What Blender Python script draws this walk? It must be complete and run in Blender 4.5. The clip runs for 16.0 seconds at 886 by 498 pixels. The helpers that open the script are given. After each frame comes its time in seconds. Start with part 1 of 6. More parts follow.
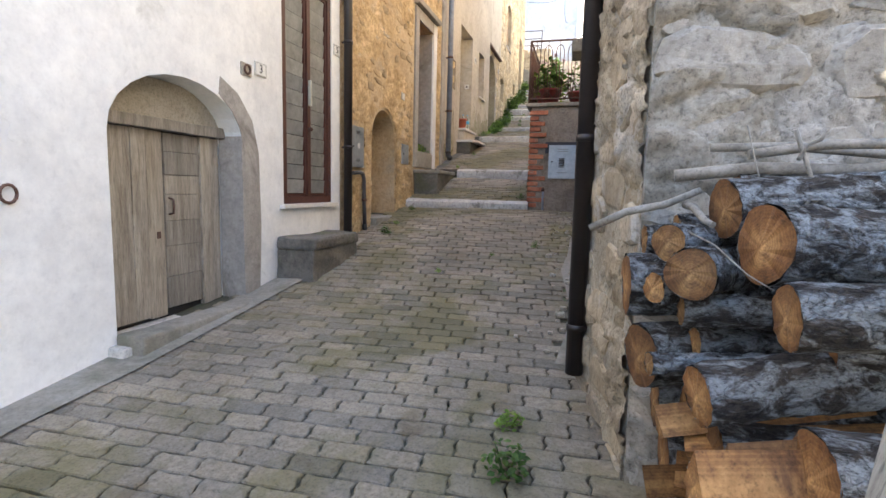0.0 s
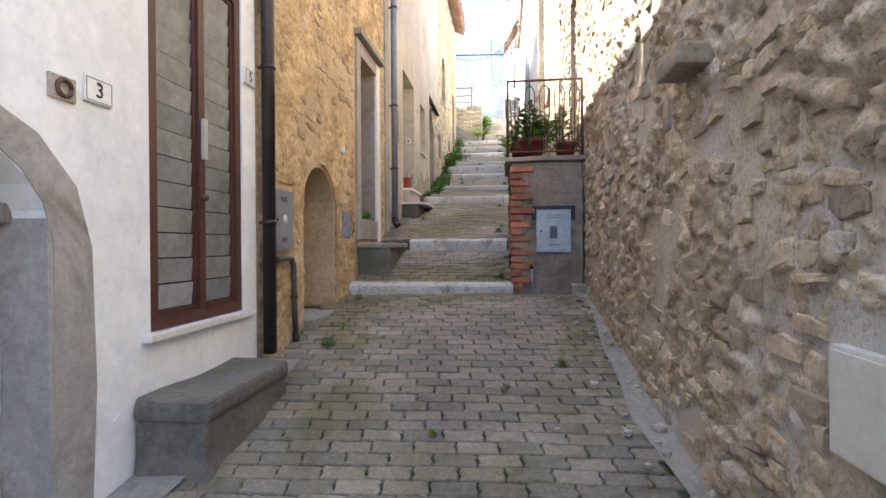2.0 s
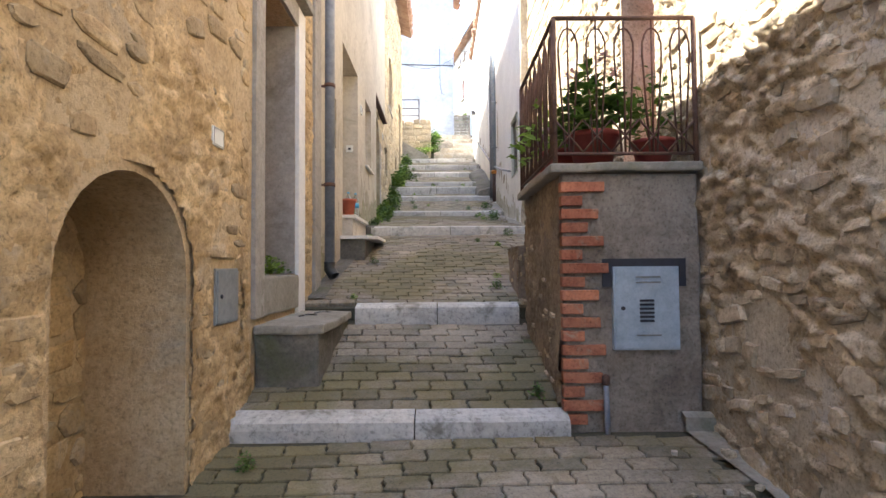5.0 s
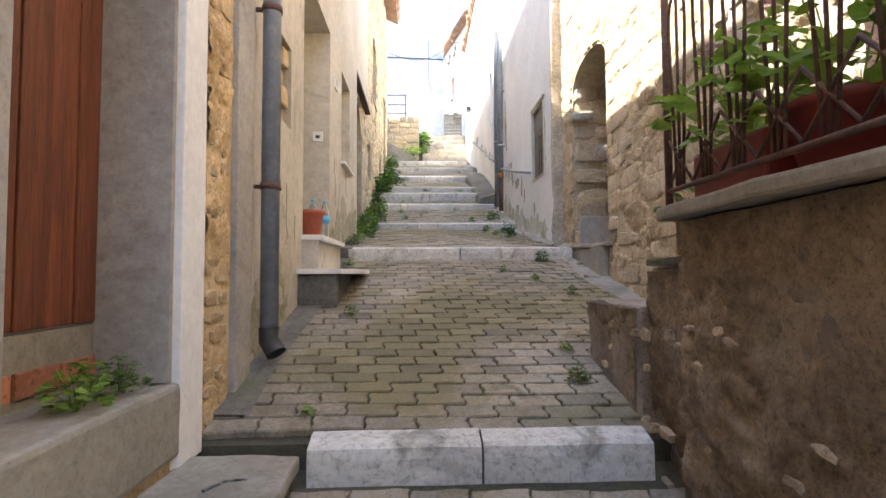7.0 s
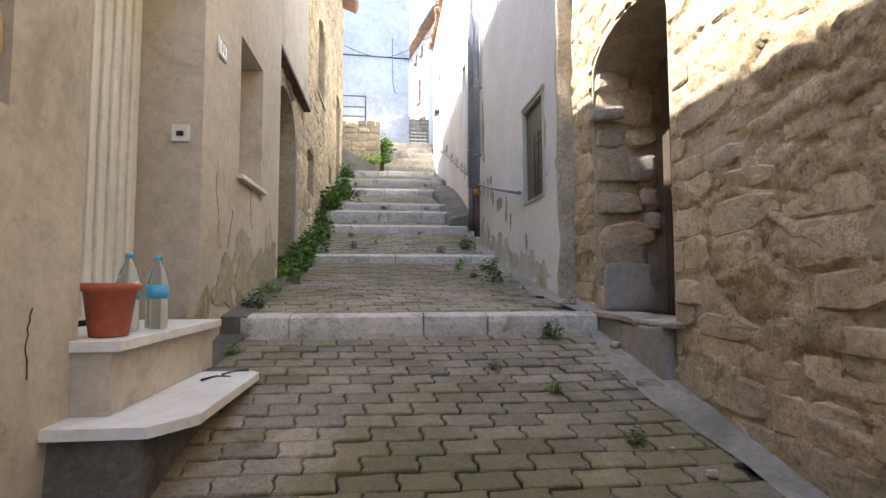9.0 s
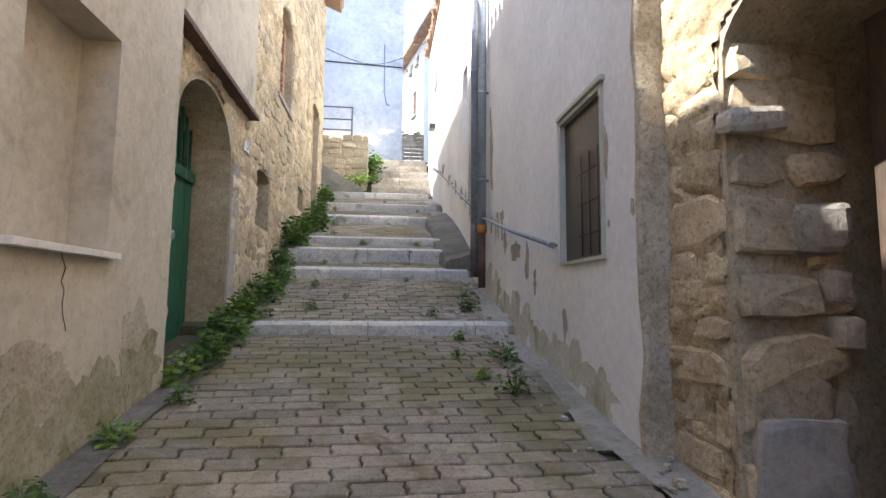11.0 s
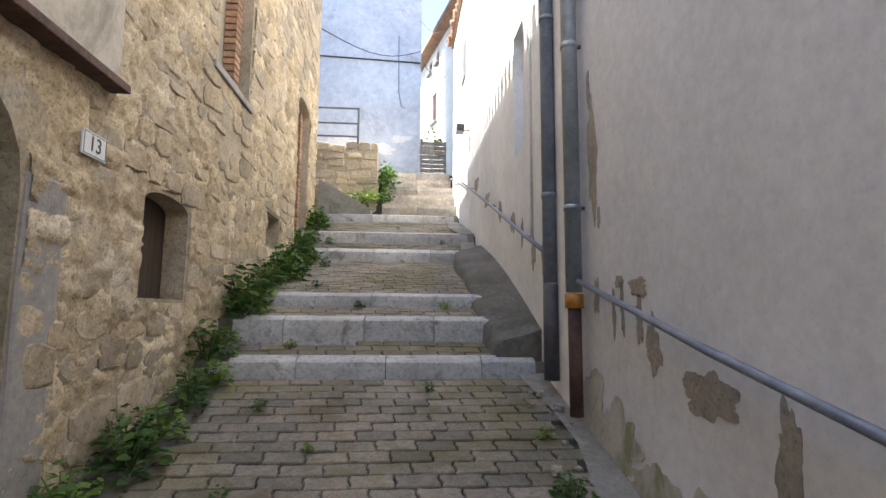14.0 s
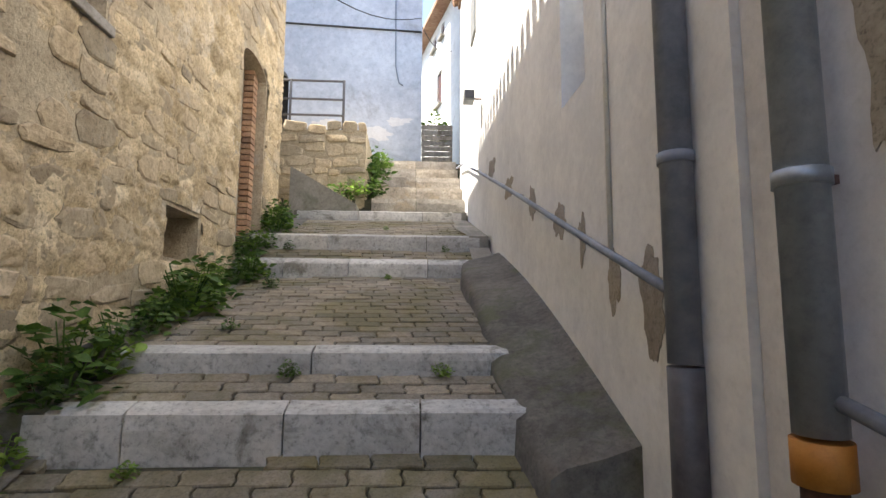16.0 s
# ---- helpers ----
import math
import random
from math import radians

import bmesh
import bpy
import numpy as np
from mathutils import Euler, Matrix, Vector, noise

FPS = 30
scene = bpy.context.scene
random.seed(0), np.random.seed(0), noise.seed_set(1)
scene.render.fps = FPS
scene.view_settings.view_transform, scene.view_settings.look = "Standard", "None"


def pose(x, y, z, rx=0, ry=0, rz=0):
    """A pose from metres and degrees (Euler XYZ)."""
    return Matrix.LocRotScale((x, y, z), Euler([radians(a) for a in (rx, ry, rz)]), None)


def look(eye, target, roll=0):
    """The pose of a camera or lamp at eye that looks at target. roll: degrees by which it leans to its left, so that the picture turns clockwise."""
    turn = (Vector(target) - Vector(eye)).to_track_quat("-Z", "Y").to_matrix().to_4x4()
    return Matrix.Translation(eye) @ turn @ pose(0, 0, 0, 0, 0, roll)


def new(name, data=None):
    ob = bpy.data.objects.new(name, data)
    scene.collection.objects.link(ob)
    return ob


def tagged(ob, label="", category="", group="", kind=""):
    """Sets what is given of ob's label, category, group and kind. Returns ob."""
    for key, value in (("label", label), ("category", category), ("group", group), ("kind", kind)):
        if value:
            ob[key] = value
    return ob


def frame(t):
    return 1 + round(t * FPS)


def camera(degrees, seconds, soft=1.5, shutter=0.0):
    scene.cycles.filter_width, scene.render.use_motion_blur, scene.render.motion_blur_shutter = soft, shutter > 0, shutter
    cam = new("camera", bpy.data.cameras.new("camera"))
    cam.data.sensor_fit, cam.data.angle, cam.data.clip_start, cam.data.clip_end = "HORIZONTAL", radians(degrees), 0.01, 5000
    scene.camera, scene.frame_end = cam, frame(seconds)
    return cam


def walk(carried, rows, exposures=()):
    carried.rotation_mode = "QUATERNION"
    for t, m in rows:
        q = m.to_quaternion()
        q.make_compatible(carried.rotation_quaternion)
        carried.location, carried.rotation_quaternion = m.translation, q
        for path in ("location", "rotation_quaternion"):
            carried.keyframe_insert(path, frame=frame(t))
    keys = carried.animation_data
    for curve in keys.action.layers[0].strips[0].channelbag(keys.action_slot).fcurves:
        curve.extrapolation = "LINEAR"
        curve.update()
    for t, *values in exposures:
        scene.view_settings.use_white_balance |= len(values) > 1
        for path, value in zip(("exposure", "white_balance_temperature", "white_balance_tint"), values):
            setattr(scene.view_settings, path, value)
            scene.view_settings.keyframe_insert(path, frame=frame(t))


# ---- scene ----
cam = camera(81.5, 16.0)
METRES, EYE, TILT, LEAN, TURN = 16.8, 1.45, 0.0, 0.0, 15.3
ROWS = [
    (0.0, 0.0, 0.0, 0.0, 0.15, -6.63, -1.31),
    (0.5, -0.0072, 0.0231, 0.0058, -3.01, -4.79, -1.0),
    (1.0, -0.0201, 0.0541, 0.009, -5.07, -3.42, -1.24),
    (1.5, -0.0215, 0.0845, 0.0134, -6.82, -2.11, -0.27),
    (2.0, -0.0235, 0.1179, 0.016, -8.47, -0.36, 0.35),
    (2.5, -0.0246, 0.1473, 0.0207, -10.18, -0.14, 0.15),
    (3.0, -0.0208, 0.179, 0.0276, -11.57, 0.16, 0.58),
    (3.5, -0.0244, 0.2092, 0.0308, -12.28, 0.64, 0.07),
    (4.0, -0.0207, 0.2397, 0.0327, -13.96, 1.48, -0.11),
    (4.5, -0.0176, 0.2664, 0.0358, -14.95, 1.86, 0.14),
    (7.0, 0.0064, 0.4292, 0.0603, -17.69, 2.79, 0.32),
    (7.5, 0.0109, 0.462, 0.0682, -18.24, 2.98, 0.02),
    (8.0, 0.0255, 0.492, 0.0787, -18.95, 3.5, 0.45),
    (8.5, 0.037, 0.5157, 0.0824, -20.2, 3.77, 0.53),
    (9.0, 0.0491, 0.5451, 0.091, -21.44, 3.74, 0.1),
    (9.5, 0.0668, 0.5714, 0.1005, -22.15, 3.72, 0.12),
    (12.0, 0.1094, 0.7049, 0.1417, -21.63, 6.43, -0.79),
    (12.5, 0.1188, 0.7316, 0.1486, -21.24, 6.42, -0.57),
    (13.0, 0.1275, 0.7611, 0.1565, -20.91, 6.47, -0.99),
    (13.5, 0.1406, 0.7862, 0.1674, -20.71, 6.75, -0.64),
    (14.0, 0.1424, 0.8152, 0.1718, -19.91, 6.88, -0.46),
    (14.5, 0.1503, 0.8408, 0.177, -19.18, 6.95, -0.36),
    (15.0, 0.1637, 0.8714, 0.1835, -19.02, 6.9, 0.03),
    (15.5, 0.1726, 0.9045, 0.1872, -18.83, 6.92, -0.26),
    (16.0, 0.1894, 0.9337, 0.1943, -18.88, 6.63, -0.32),
]
walk(cam, [(t, pose(0, 0, EYE, TILT, LEAN, TURN) @ pose(METRES * x, METRES * y, METRES * z, 90 + pitch, roll, yaw)) for t, x, y, z, yaw, pitch, roll in ROWS],
     exposures=[(0.0, 2.90, 6900, 10), (2.5, 2.86, 6500, 10), (4.5, 2.88, 6700, 10), (7.0, 3.02, 6750, 10), (8.5, 2.58, 6500, 10), (9.5, 2.5, 6500, 10), (12.5, 2.34, 6250, 10), (13.5, 2.27, 6400, 10), (14.2, 2.1, 6550, 10), (15.0, 2.02, 6750, 10), (16.0, 1.95, 6850, 10)])

# ---- world, sun, exposure ----
SUN_EL, SUN_AZ = 57.0, 272.0
world = bpy.data.worlds.new("world")
scene.world = world
world.use_nodes = True
_sky = world.node_tree.nodes.new("ShaderNodeTexSky")
_sky.sky_type, _sky.sun_disc = "NISHITA", False
_sky.sun_elevation, _sky.sun_rotation = radians(SUN_EL), radians(SUN_AZ)
_bg = world.node_tree.nodes["Background"]
_bg.inputs["Strength"].default_value = 0.14
world.node_tree.links.new(_sky.outputs[0], _bg.inputs["Color"])
sun_data = bpy.data.lights.new("sun", "SUN")
sun_data.energy, sun_data.angle, sun_data.color = 4.5, radians(0.5), (1.0, 0.95, 0.86)
sun = new("sun", sun_data)
sun.matrix_world = look((-10 * math.cos(radians(SUN_EL)), 0.35 * math.cos(radians(SUN_EL)), 10 * math.sin(radians(SUN_EL))), (0, 0, 0))

# ---- materials ----


def node(nt, kind, **kw):
    n = nt.nodes.new(kind)
    for k, v in kw.items():
        n.inputs[k].default_value = v
    return n


def ramp(nt, src, stops):
    n = nt.nodes.new("ShaderNodeValToRGB")
    el = n.color_ramp.elements
    while len(el) < len(stops):
        el.new(0.5)
    for e, (p, c) in zip(el, stops):
        e.position, e.color = p, (*c, 1) if len(c) == 3 else c
    nt.links.new(src, n.inputs["Fac"])
    return n.outputs["Color"]


def mixed(nt, fac, a, b, mode="MIX"):
    n = nt.nodes.new("ShaderNodeMix")
    n.data_type, n.blend_type = "RGBA", mode
    for sock, v in ((0, fac), (6, a), (7, b)):
        if isinstance(v, (int, float)):
            n.inputs[sock].default_value = v
        elif isinstance(v, tuple):
            n.inputs[sock].default_value = (*v, 1)
        else:
            nt.links.new(v, n.inputs[sock])
    return n.outputs[2]


def noise_fac(nt, vec, scale, detail=5.0, rough=0.6, dist=0.0):
    n = node(nt, "ShaderNodeTexNoise", Scale=scale, Detail=detail, Roughness=rough, Distortion=dist)
    nt.links.new(vec, n.inputs["Vector"])
    return n.outputs["Fac"]


def stretch(nt, vec, s):
    n = nt.nodes.new("ShaderNodeMapping")
    n.inputs["Scale"].default_value = s
    nt.links.new(vec, n.inputs["Vector"])
    return n.outputs["Vector"]


G0, G1, G2 = (0, 0, 0), (0.5, 0.5, 0.5), (1, 1, 1)


def surface(name, c1, c2, big=1.2, fine=14.0, rough=0.85, bump=0.3, depth=0.02, spots=None, spot_at=0.62, spot_scale=2.5,
            vary=None, var_amt=0.5, grain=(1, 1, 1), metal=0.0, local=False, second=None, second_at=0.62, second_scale=0.9, pit_shade=0.3, cells=0.0, toned=None):
    """Base colour between c1 and c2 over two scales of noise, with stains, shade painted into fine pits, a random tone
    per piece, and relief.
    """
    m = bpy.data.materials.new(name)
    m.use_nodes = True
    nt = m.node_tree
    bsdf = nt.nodes["Principled BSDF"]
    if local:
        vec = nt.nodes.new("ShaderNodeTexCoord").outputs["Object"]
    else:
        vec = nt.nodes.new("ShaderNodeNewGeometry").outputs["Position"]
    if grain != (1, 1, 1):
        vec = stretch(nt, vec, grain)
    a = noise_fac(nt, vec, big, 6.0, 0.62)
    b = noise_fac(nt, vec, fine, 8.0, 0.7)
    both = mixed(nt, 0.45, a, b)
    col = ramp(nt, both, [(0.40, c1), (0.60, c2)])
    if second:
        f = ramp(nt, noise_fac(nt, vec, second_scale, 7.0, 0.65, 0.3), [(second_at - 0.04, G0), (second_at + 0.04, G2)])
        col = mixed(nt, f, col, second)
    if spots:
        f = ramp(nt, noise_fac(nt, vec, spot_scale, 8.0, 0.68, 0.6), [(spot_at, G0), (spot_at + 0.12, (0.85, 0.85, 0.85))])
        col = mixed(nt, f, col, spots)
    height = both
    # shade of fine relief painted into the colour: low pits darker, high spots lighter
    if pit_shade:
        f = noise_fac(nt, vec, fine * 2.6, 6.0, 0.75)
        col = mixed(nt, 1.0, col, ramp(nt, f, [(0.34, (1 - 1.5 * pit_shade,) * 3), (0.47, (1, 1, 1)), (0.66, (1 + 0.5 * pit_shade,) * 3)]), "MULTIPLY")
        height = mixed(nt, 0.35, both, f)
    if cells:
        v = node(nt, "ShaderNodeTexVoronoi", Scale=cells, Randomness=1.0)
        v.feature = "DISTANCE_TO_EDGE"
        warp = nt.nodes.new("ShaderNodeVectorMath")
        warp.operation = "ADD"
        tex = node(nt, "ShaderNodeTexNoise", Scale=cells * 0.9, Detail=4.0)
        nt.links.new(vec, tex.inputs["Vector"])
        sc = nt.nodes.new("ShaderNodeVectorMath")
        sc.operation = "SCALE"
        sc.inputs["Scale"].default_value = 0.9 / cells
        nt.links.new(tex.outputs["Color"], sc.inputs[0])
        nt.links.new(vec, warp.inputs[0])
        nt.links.new(sc.outputs[0], warp.inputs[1])
        nt.links.new(warp.outputs[0], v.inputs["Vector"])
        e = ramp(nt, v.outputs["Distance"], [(0.0, (0.5, 0.5, 0.5)), (0.07, (0.85, 0.85, 0.85)), (0.4, G2)])
        col = mixed(nt, 0.3, col, e, "MULTIPLY")
        height = mixed(nt, 0.4, height, e)
    if toned:
        at = nt.nodes.new("ShaderNodeAttribute")
        at.attribute_name = "tone"
        col = mixed(nt, 1.0, col, ramp(nt, at.outputs["Fac"], toned), "MULTIPLY")
    if vary:
        if vary == "object":
            r = nt.nodes.new("ShaderNodeObjectInfo").outputs["Random"]
        else:
            r = nt.nodes.new("ShaderNodeNewGeometry").outputs["Random Per Island"]
        tone = ramp(nt, r, [(0.0, (1 - var_amt,) * 3), (0.5, (0.95, 0.93, 0.9)), (0.8, (1.05, 1.0, 0.92)), (1.0, (1.12, 1.1, 1.08))])
        col = mixed(nt, 1.0, col, tone, "MULTIPLY")
    nt.links.new(col, bsdf.inputs["Base Color"])
    bsdf.inputs["Roughness"].default_value, bsdf.inputs["Metallic"].default_value = rough, metal
    if bump:
        n = node(nt, "ShaderNodeBump", Strength=bump, Distance=depth)
        nt.links.new(height, n.inputs["Height"])
        nt.links.new(n.outputs["Normal"], bsdf.inputs["Normal"])
    return m


M = {}
M["white_plaster"] = surface("white_plaster", (0.70, 0.70, 0.70), (0.86, 0.855, 0.84), 1.0, 9, 0.9, 0.25, 0.015, spots=(0.52, 0.51, 0.48), spot_at=0.62, spot_scale=1.2, pit_shade=0.05)
M["beige_plaster"] = surface("beige_plaster", (0.40, 0.35, 0.28), (0.56, 0.50, 0.41), 0.8, 11, 0.9, 0.25, 0.015, spots=(0.26, 0.23, 0.17), spot_at=0.58, spot_scale=1.3, pit_shade=0.10)
M["grey_white_plaster"] = surface("grey_white_plaster", (0.60, 0.59, 0.60), (0.76, 0.75, 0.75), 0.7, 16, 0.88, 0.15, 0.01, spots=(0.55, 0.53, 0.51), spot_at=0.66, spot_scale=0.8, pit_shade=0.05)
M["blue_plaster"] = surface("blue_plaster", (0.40, 0.44, 0.51), (0.58, 0.61, 0.67), 0.7, 6, 0.9, 0.2, 0.015, spots=(0.30, 0.31, 0.34), spot_at=0.58, spot_scale=0.8, pit_shade=0.10)
M["grey_render"] = surface("grey_render", (0.26, 0.24, 0.22), (0.40, 0.37, 0.34), 1.5, 18, 0.92, 0.5, 0.02, spots=(0.17, 0.15, 0.125), spot_at=0.55, spot_scale=1.6, pit_shade=0.12)
M["terrace_render"] = surface("terrace_render", (0.16, 0.13, 0.105), (0.29, 0.25, 0.21), 2.0, 18, 0.93, 0.6, 0.02, spots=(0.11, 0.09, 0.075), spot_at=0.54, spot_scale=2.2)
M["moss_plaster"] = surface("moss_plaster", (0.26, 0.235, 0.15), (0.42, 0.385, 0.28), 3.0, 18, 0.93, 0.3, 0.01, spots=(0.17, 0.165, 0.07), spot_at=0.50, spot_scale=3.0)
M["damp_beige"] = surface("damp_beige", (0.33, 0.285, 0.215), (0.47, 0.415, 0.325), 2.0, 20, 0.93, 0.4, 0.01, spots=(0.25, 0.23, 0.15), spot_at=0.55, spot_scale=2.5)
M["damp_white"] = surface("damp_white", (0.40, 0.38, 0.31), (0.56, 0.54, 0.48), 2.0, 20, 0.93, 0.3, 0.01, spots=(0.25, 0.24, 0.12), spot_at=0.53, spot_scale=2.2, pit_shade=0.15)
M["old_plaster"] = surface("old_plaster", (0.25, 0.22, 0.185), (0.39, 0.35, 0.305), 3.0, 20, 0.93, 0.4, 0.01)
M["bare_mortar"] = surface("bare_mortar", (0.30, 0.26, 0.20), (0.42, 0.37, 0.30), 2.0, 25, 0.95, 0.5, 0.02)
M["concrete"] = surface("concrete", (0.21, 0.19, 0.16), (0.33, 0.305, 0.265), 1.8, 22, 0.92, 0.45, 0.015, spots=(0.16, 0.155, 0.115), spot_at=0.53, spot_scale=1.6, pit_shade=0.16)
M["dark_concrete"] = surface("dark_concrete", (0.085, 0.078, 0.066), (0.185, 0.168, 0.145), 1.8, 22, 0.92, 0.5, 0.02, spots=(0.10, 0.105, 0.055), spot_at=0.52, spot_scale=2.0, pit_shade=0.2)
M["joint_dirt"] = surface("joint_dirt", (0.045, 0.042, 0.03), (0.09, 0.085, 0.055), 2.0, 30, 0.95, 0.5, 0.01, spots=(0.08, 0.10, 0.04), spot_at=0.55, spot_scale=1.2)
for key, how in (("", "object"), ("_rest", "island")):
    M["paver" + key] = surface("paver" + key, (0.165, 0.143, 0.112), (0.31, 0.272, 0.22), 0.9, 30, 0.88, 0.6, 0.008, spots=(0.155, 0.135, 0.065), spot_at=0.47, spot_scale=0.8, vary=how, var_amt=0.28, second=(0.16, 0.13, 0.09), second_at=0.62, second_scale=2.6)
    M["ochre_stone" + key] = surface("ochre_stone" + key, (0.36, 0.26, 0.15), (0.58, 0.45, 0.28), 3.0, 18, 0.93, 0.7, 0.03, spots=(0.46, 0.42, 0.36), spot_at=0.56, spot_scale=3, vary=how, var_amt=0.35)
    M["rubble_stone" + key] = surface("rubble_stone" + key, (0.31, 0.25, 0.18), (0.52, 0.44, 0.33), 3.0, 18, 0.93, 0.8, 0.03, spots=(0.50, 0.48, 0.45), spot_at=0.54, spot_scale=2.5, vary=how, var_amt=0.4)
    M["ashlar_stone" + key] = surface("ashlar_stone" + key, (0.35, 0.28, 0.19), (0.57, 0.48, 0.35), 2.5, 16, 0.93, 0.7, 0.03, spots=(0.42, 0.38, 0.32), spot_at=0.56, spot_scale=2.2, vary=how, var_amt=0.3)
    M["pale_stone" + key] = surface("pale_stone" + key, (0.28, 0.25, 0.215), (0.50, 0.46, 0.41), 3.0, 14, 0.9, 0.7, 0.03, spots=(0.36, 0.29, 0.2), spot_at=0.56, spot_scale=2.0, vary=how, var_amt=0.3)
M["ochre_mortar"] = surface("ochre_mortar", (0.42, 0.30, 0.17), (0.58, 0.45, 0.29), 1.6, 20, 0.95, 0.7, 0.03, spots=(0.36, 0.31, 0.24), spot_at=0.57, spot_scale=1.2, pit_shade=0.28)
M["rubble_mortar"] = surface("rubble_mortar", (0.32, 0.27, 0.20), (0.53, 0.465, 0.365), 2.2, 20, 0.95, 0.9, 0.04, spots=(0.50, 0.475, 0.45), spot_at=0.52, spot_scale=1.0, pit_shade=0.36)
M["ashlar_mortar"] = surface("ashlar_mortar", (0.31, 0.25, 0.17), (0.50, 0.42, 0.30), 2.4, 20, 0.95, 0.8, 0.03, spots=(0.42, 0.39, 0.34), spot_at=0.58, spot_scale=1.6, pit_shade=0.32)
STONE_TONES = [(0.0, (0.62, 0.60, 0.58)), (0.25, (0.86, 0.80, 0.70)), (0.5, (1.0, 0.96, 0.90)), (0.75, (1.12, 1.08, 1.0)), (1.0, (1.22, 1.22, 1.24))]
M["rubble_face"] = surface("rubble_face", (0.27, 0.22, 0.16), (0.54, 0.47, 0.37), 3.2, 26, 0.95, 0.9, 0.03, spots=(0.52, 0.50, 0.475), spot_at=0.53, spot_scale=1.1, pit_shade=0.42, toned=STONE_TONES)
M["ochre_face"] = surface("ochre_face", (0.36, 0.255, 0.14), (0.62, 0.48, 0.30), 3.0, 24, 0.95, 0.8, 0.02, spots=(0.46, 0.40, 0.32), spot_at=0.57, spot_scale=1.4, pit_shade=0.36, toned=STONE_TONES)
M["ashlar_face"] = surface("ashlar_face", (0.28, 0.22, 0.145), (0.50, 0.42, 0.30), 3.0, 24, 0.95, 0.9, 0.025, spots=(0.43, 0.40, 0.35), spot_at=0.56, spot_scale=1.5, pit_shade=0.40, toned=STONE_TONES)
M["block_face"] = surface("block_face", (0.38, 0.305, 0.20), (0.64, 0.545, 0.39), 3.0, 24, 0.95, 0.9, 0.025, spots=(0.52, 0.48, 0.42), spot_at=0.56, spot_scale=1.5, pit_shade=0.40, toned=STONE_TONES)
M["terrace_face"] = surface("terrace_face", (0.13, 0.10, 0.075), (0.30, 0.25, 0.19), 2.4, 24, 0.95, 0.9, 0.025, spots=(0.10, 0.075, 0.055), spot_at=0.54, spot_scale=2.0, pit_shade=0.36, toned=STONE_TONES)
M["pale_face"] = surface("pale_face", (0.24, 0.215, 0.185), (0.50, 0.465, 0.42), 3.0, 22, 0.94, 0.9, 0.03, spots=(0.32, 0.26, 0.19), spot_at=0.56, spot_scale=1.8, pit_shade=0.36, toned=STONE_TONES)
M["pale_brick"] = surface("pale_brick", (0.36, 0.21, 0.13), (0.50, 0.33, 0.22), 4, 22, 0.92, 0.5, 0.01, vary="object", var_amt=0.3)
M["marble"] = surface("marble", (0.42, 0.41, 0.395), (0.62, 0.61, 0.59), 2.0, 14, 0.75, 0.4, 0.012, spots=(0.19, 0.18, 0.15), spot_at=0.54, spot_scale=4.0, vary="object", var_amt=0.2)
M["clean_marble"] = surface("clean_marble", (0.62, 0.58, 0.53), (0.76, 0.73, 0.69), 2.0, 14, 0.6, 0.1, 0.005, pit_shade=0.08)
M["grey_wood"] = surface("grey_wood", (0.22, 0.195, 0.165), (0.40, 0.365, 0.32), 3.0, 14, 0.88, 0.5, 0.01, grain=(1, 6, 0.5), vary="object", var_amt=0.3, spots=(0.15, 0.12, 0.09), spot_at=0.6)
M["red_wood"] = surface("red_wood", (0.11, 0.03, 0.014), (0.25, 0.075, 0.034), 3.0, 18, 0.7, 0.4, 0.008, grain=(1, 7, 0.4), vary="object", var_amt=0.3)
M["green_paint"] = surface("green_paint", (0.008, 0.07, 0.035), (0.02, 0.13, 0.07), 2.0, 16, 0.6, 0.3, 0.006, grain=(1, 5, 0.6), second=(0.20, 0.22, 0.19), second_at=0.66, second_scale=2.2)
M["dark_wood"] = surface("dark_wood", (0.03, 0.02, 0.014), (0.07, 0.048, 0.035), 3.0, 16, 0.8, 0.4, 0.008, grain=(1, 6, 0.5), vary="object", var_amt=0.3)
# near-black colour that stands in for unlit depth behind doors and openings
M["unlit_black"] = surface("unlit_black", (0.015, 0.013, 0.012), (0.03, 0.027, 0.024), 2, 10, 0.9, 0.0, pit_shade=0.08)
M["shutter_frame"] = surface("shutter_frame", (0.06, 0.02, 0.014), (0.10, 0.034, 0.022), 2, 20, 0.55, 0.15, 0.004, pit_shade=0.08)
M["slat_grey"] = surface("slat_grey", (0.16, 0.17, 0.17), (0.28, 0.29, 0.29), 3, 16, 0.45, 0.1, 0.004, vary="object", var_amt=0.2, spots=(0.30, 0.31, 0.31), spot_at=0.62, pit_shade=0.1)
M["brown_pipe"] = surface("brown_pipe", (0.012, 0.008, 0.008), (0.022, 0.015, 0.014), 3, 20, 0.38, 0.05, 0.002, pit_shade=0.08)
M["grey_pipe"] = surface("grey_pipe", (0.16, 0.18, 0.22), (0.26, 0.28, 0.33), 2, 16, 0.45, 0.1, 0.003, spots=(0.42, 0.42, 0.42), spot_at=0.66, spot_scale=5, pit_shade=0.06)
M["dark_pipe"] = surface("dark_pipe", (0.055, 0.05, 0.055), (0.10, 0.095, 0.10), 2, 16, 0.5, 0.1, 0.003, pit_shade=0.06)
M["galvanised"] = surface("galvanised", (0.26, 0.29, 0.32), (0.40, 0.43, 0.46), 3, 18, 0.42, 0.05, 0.002, metal=0.5, pit_shade=0.08)
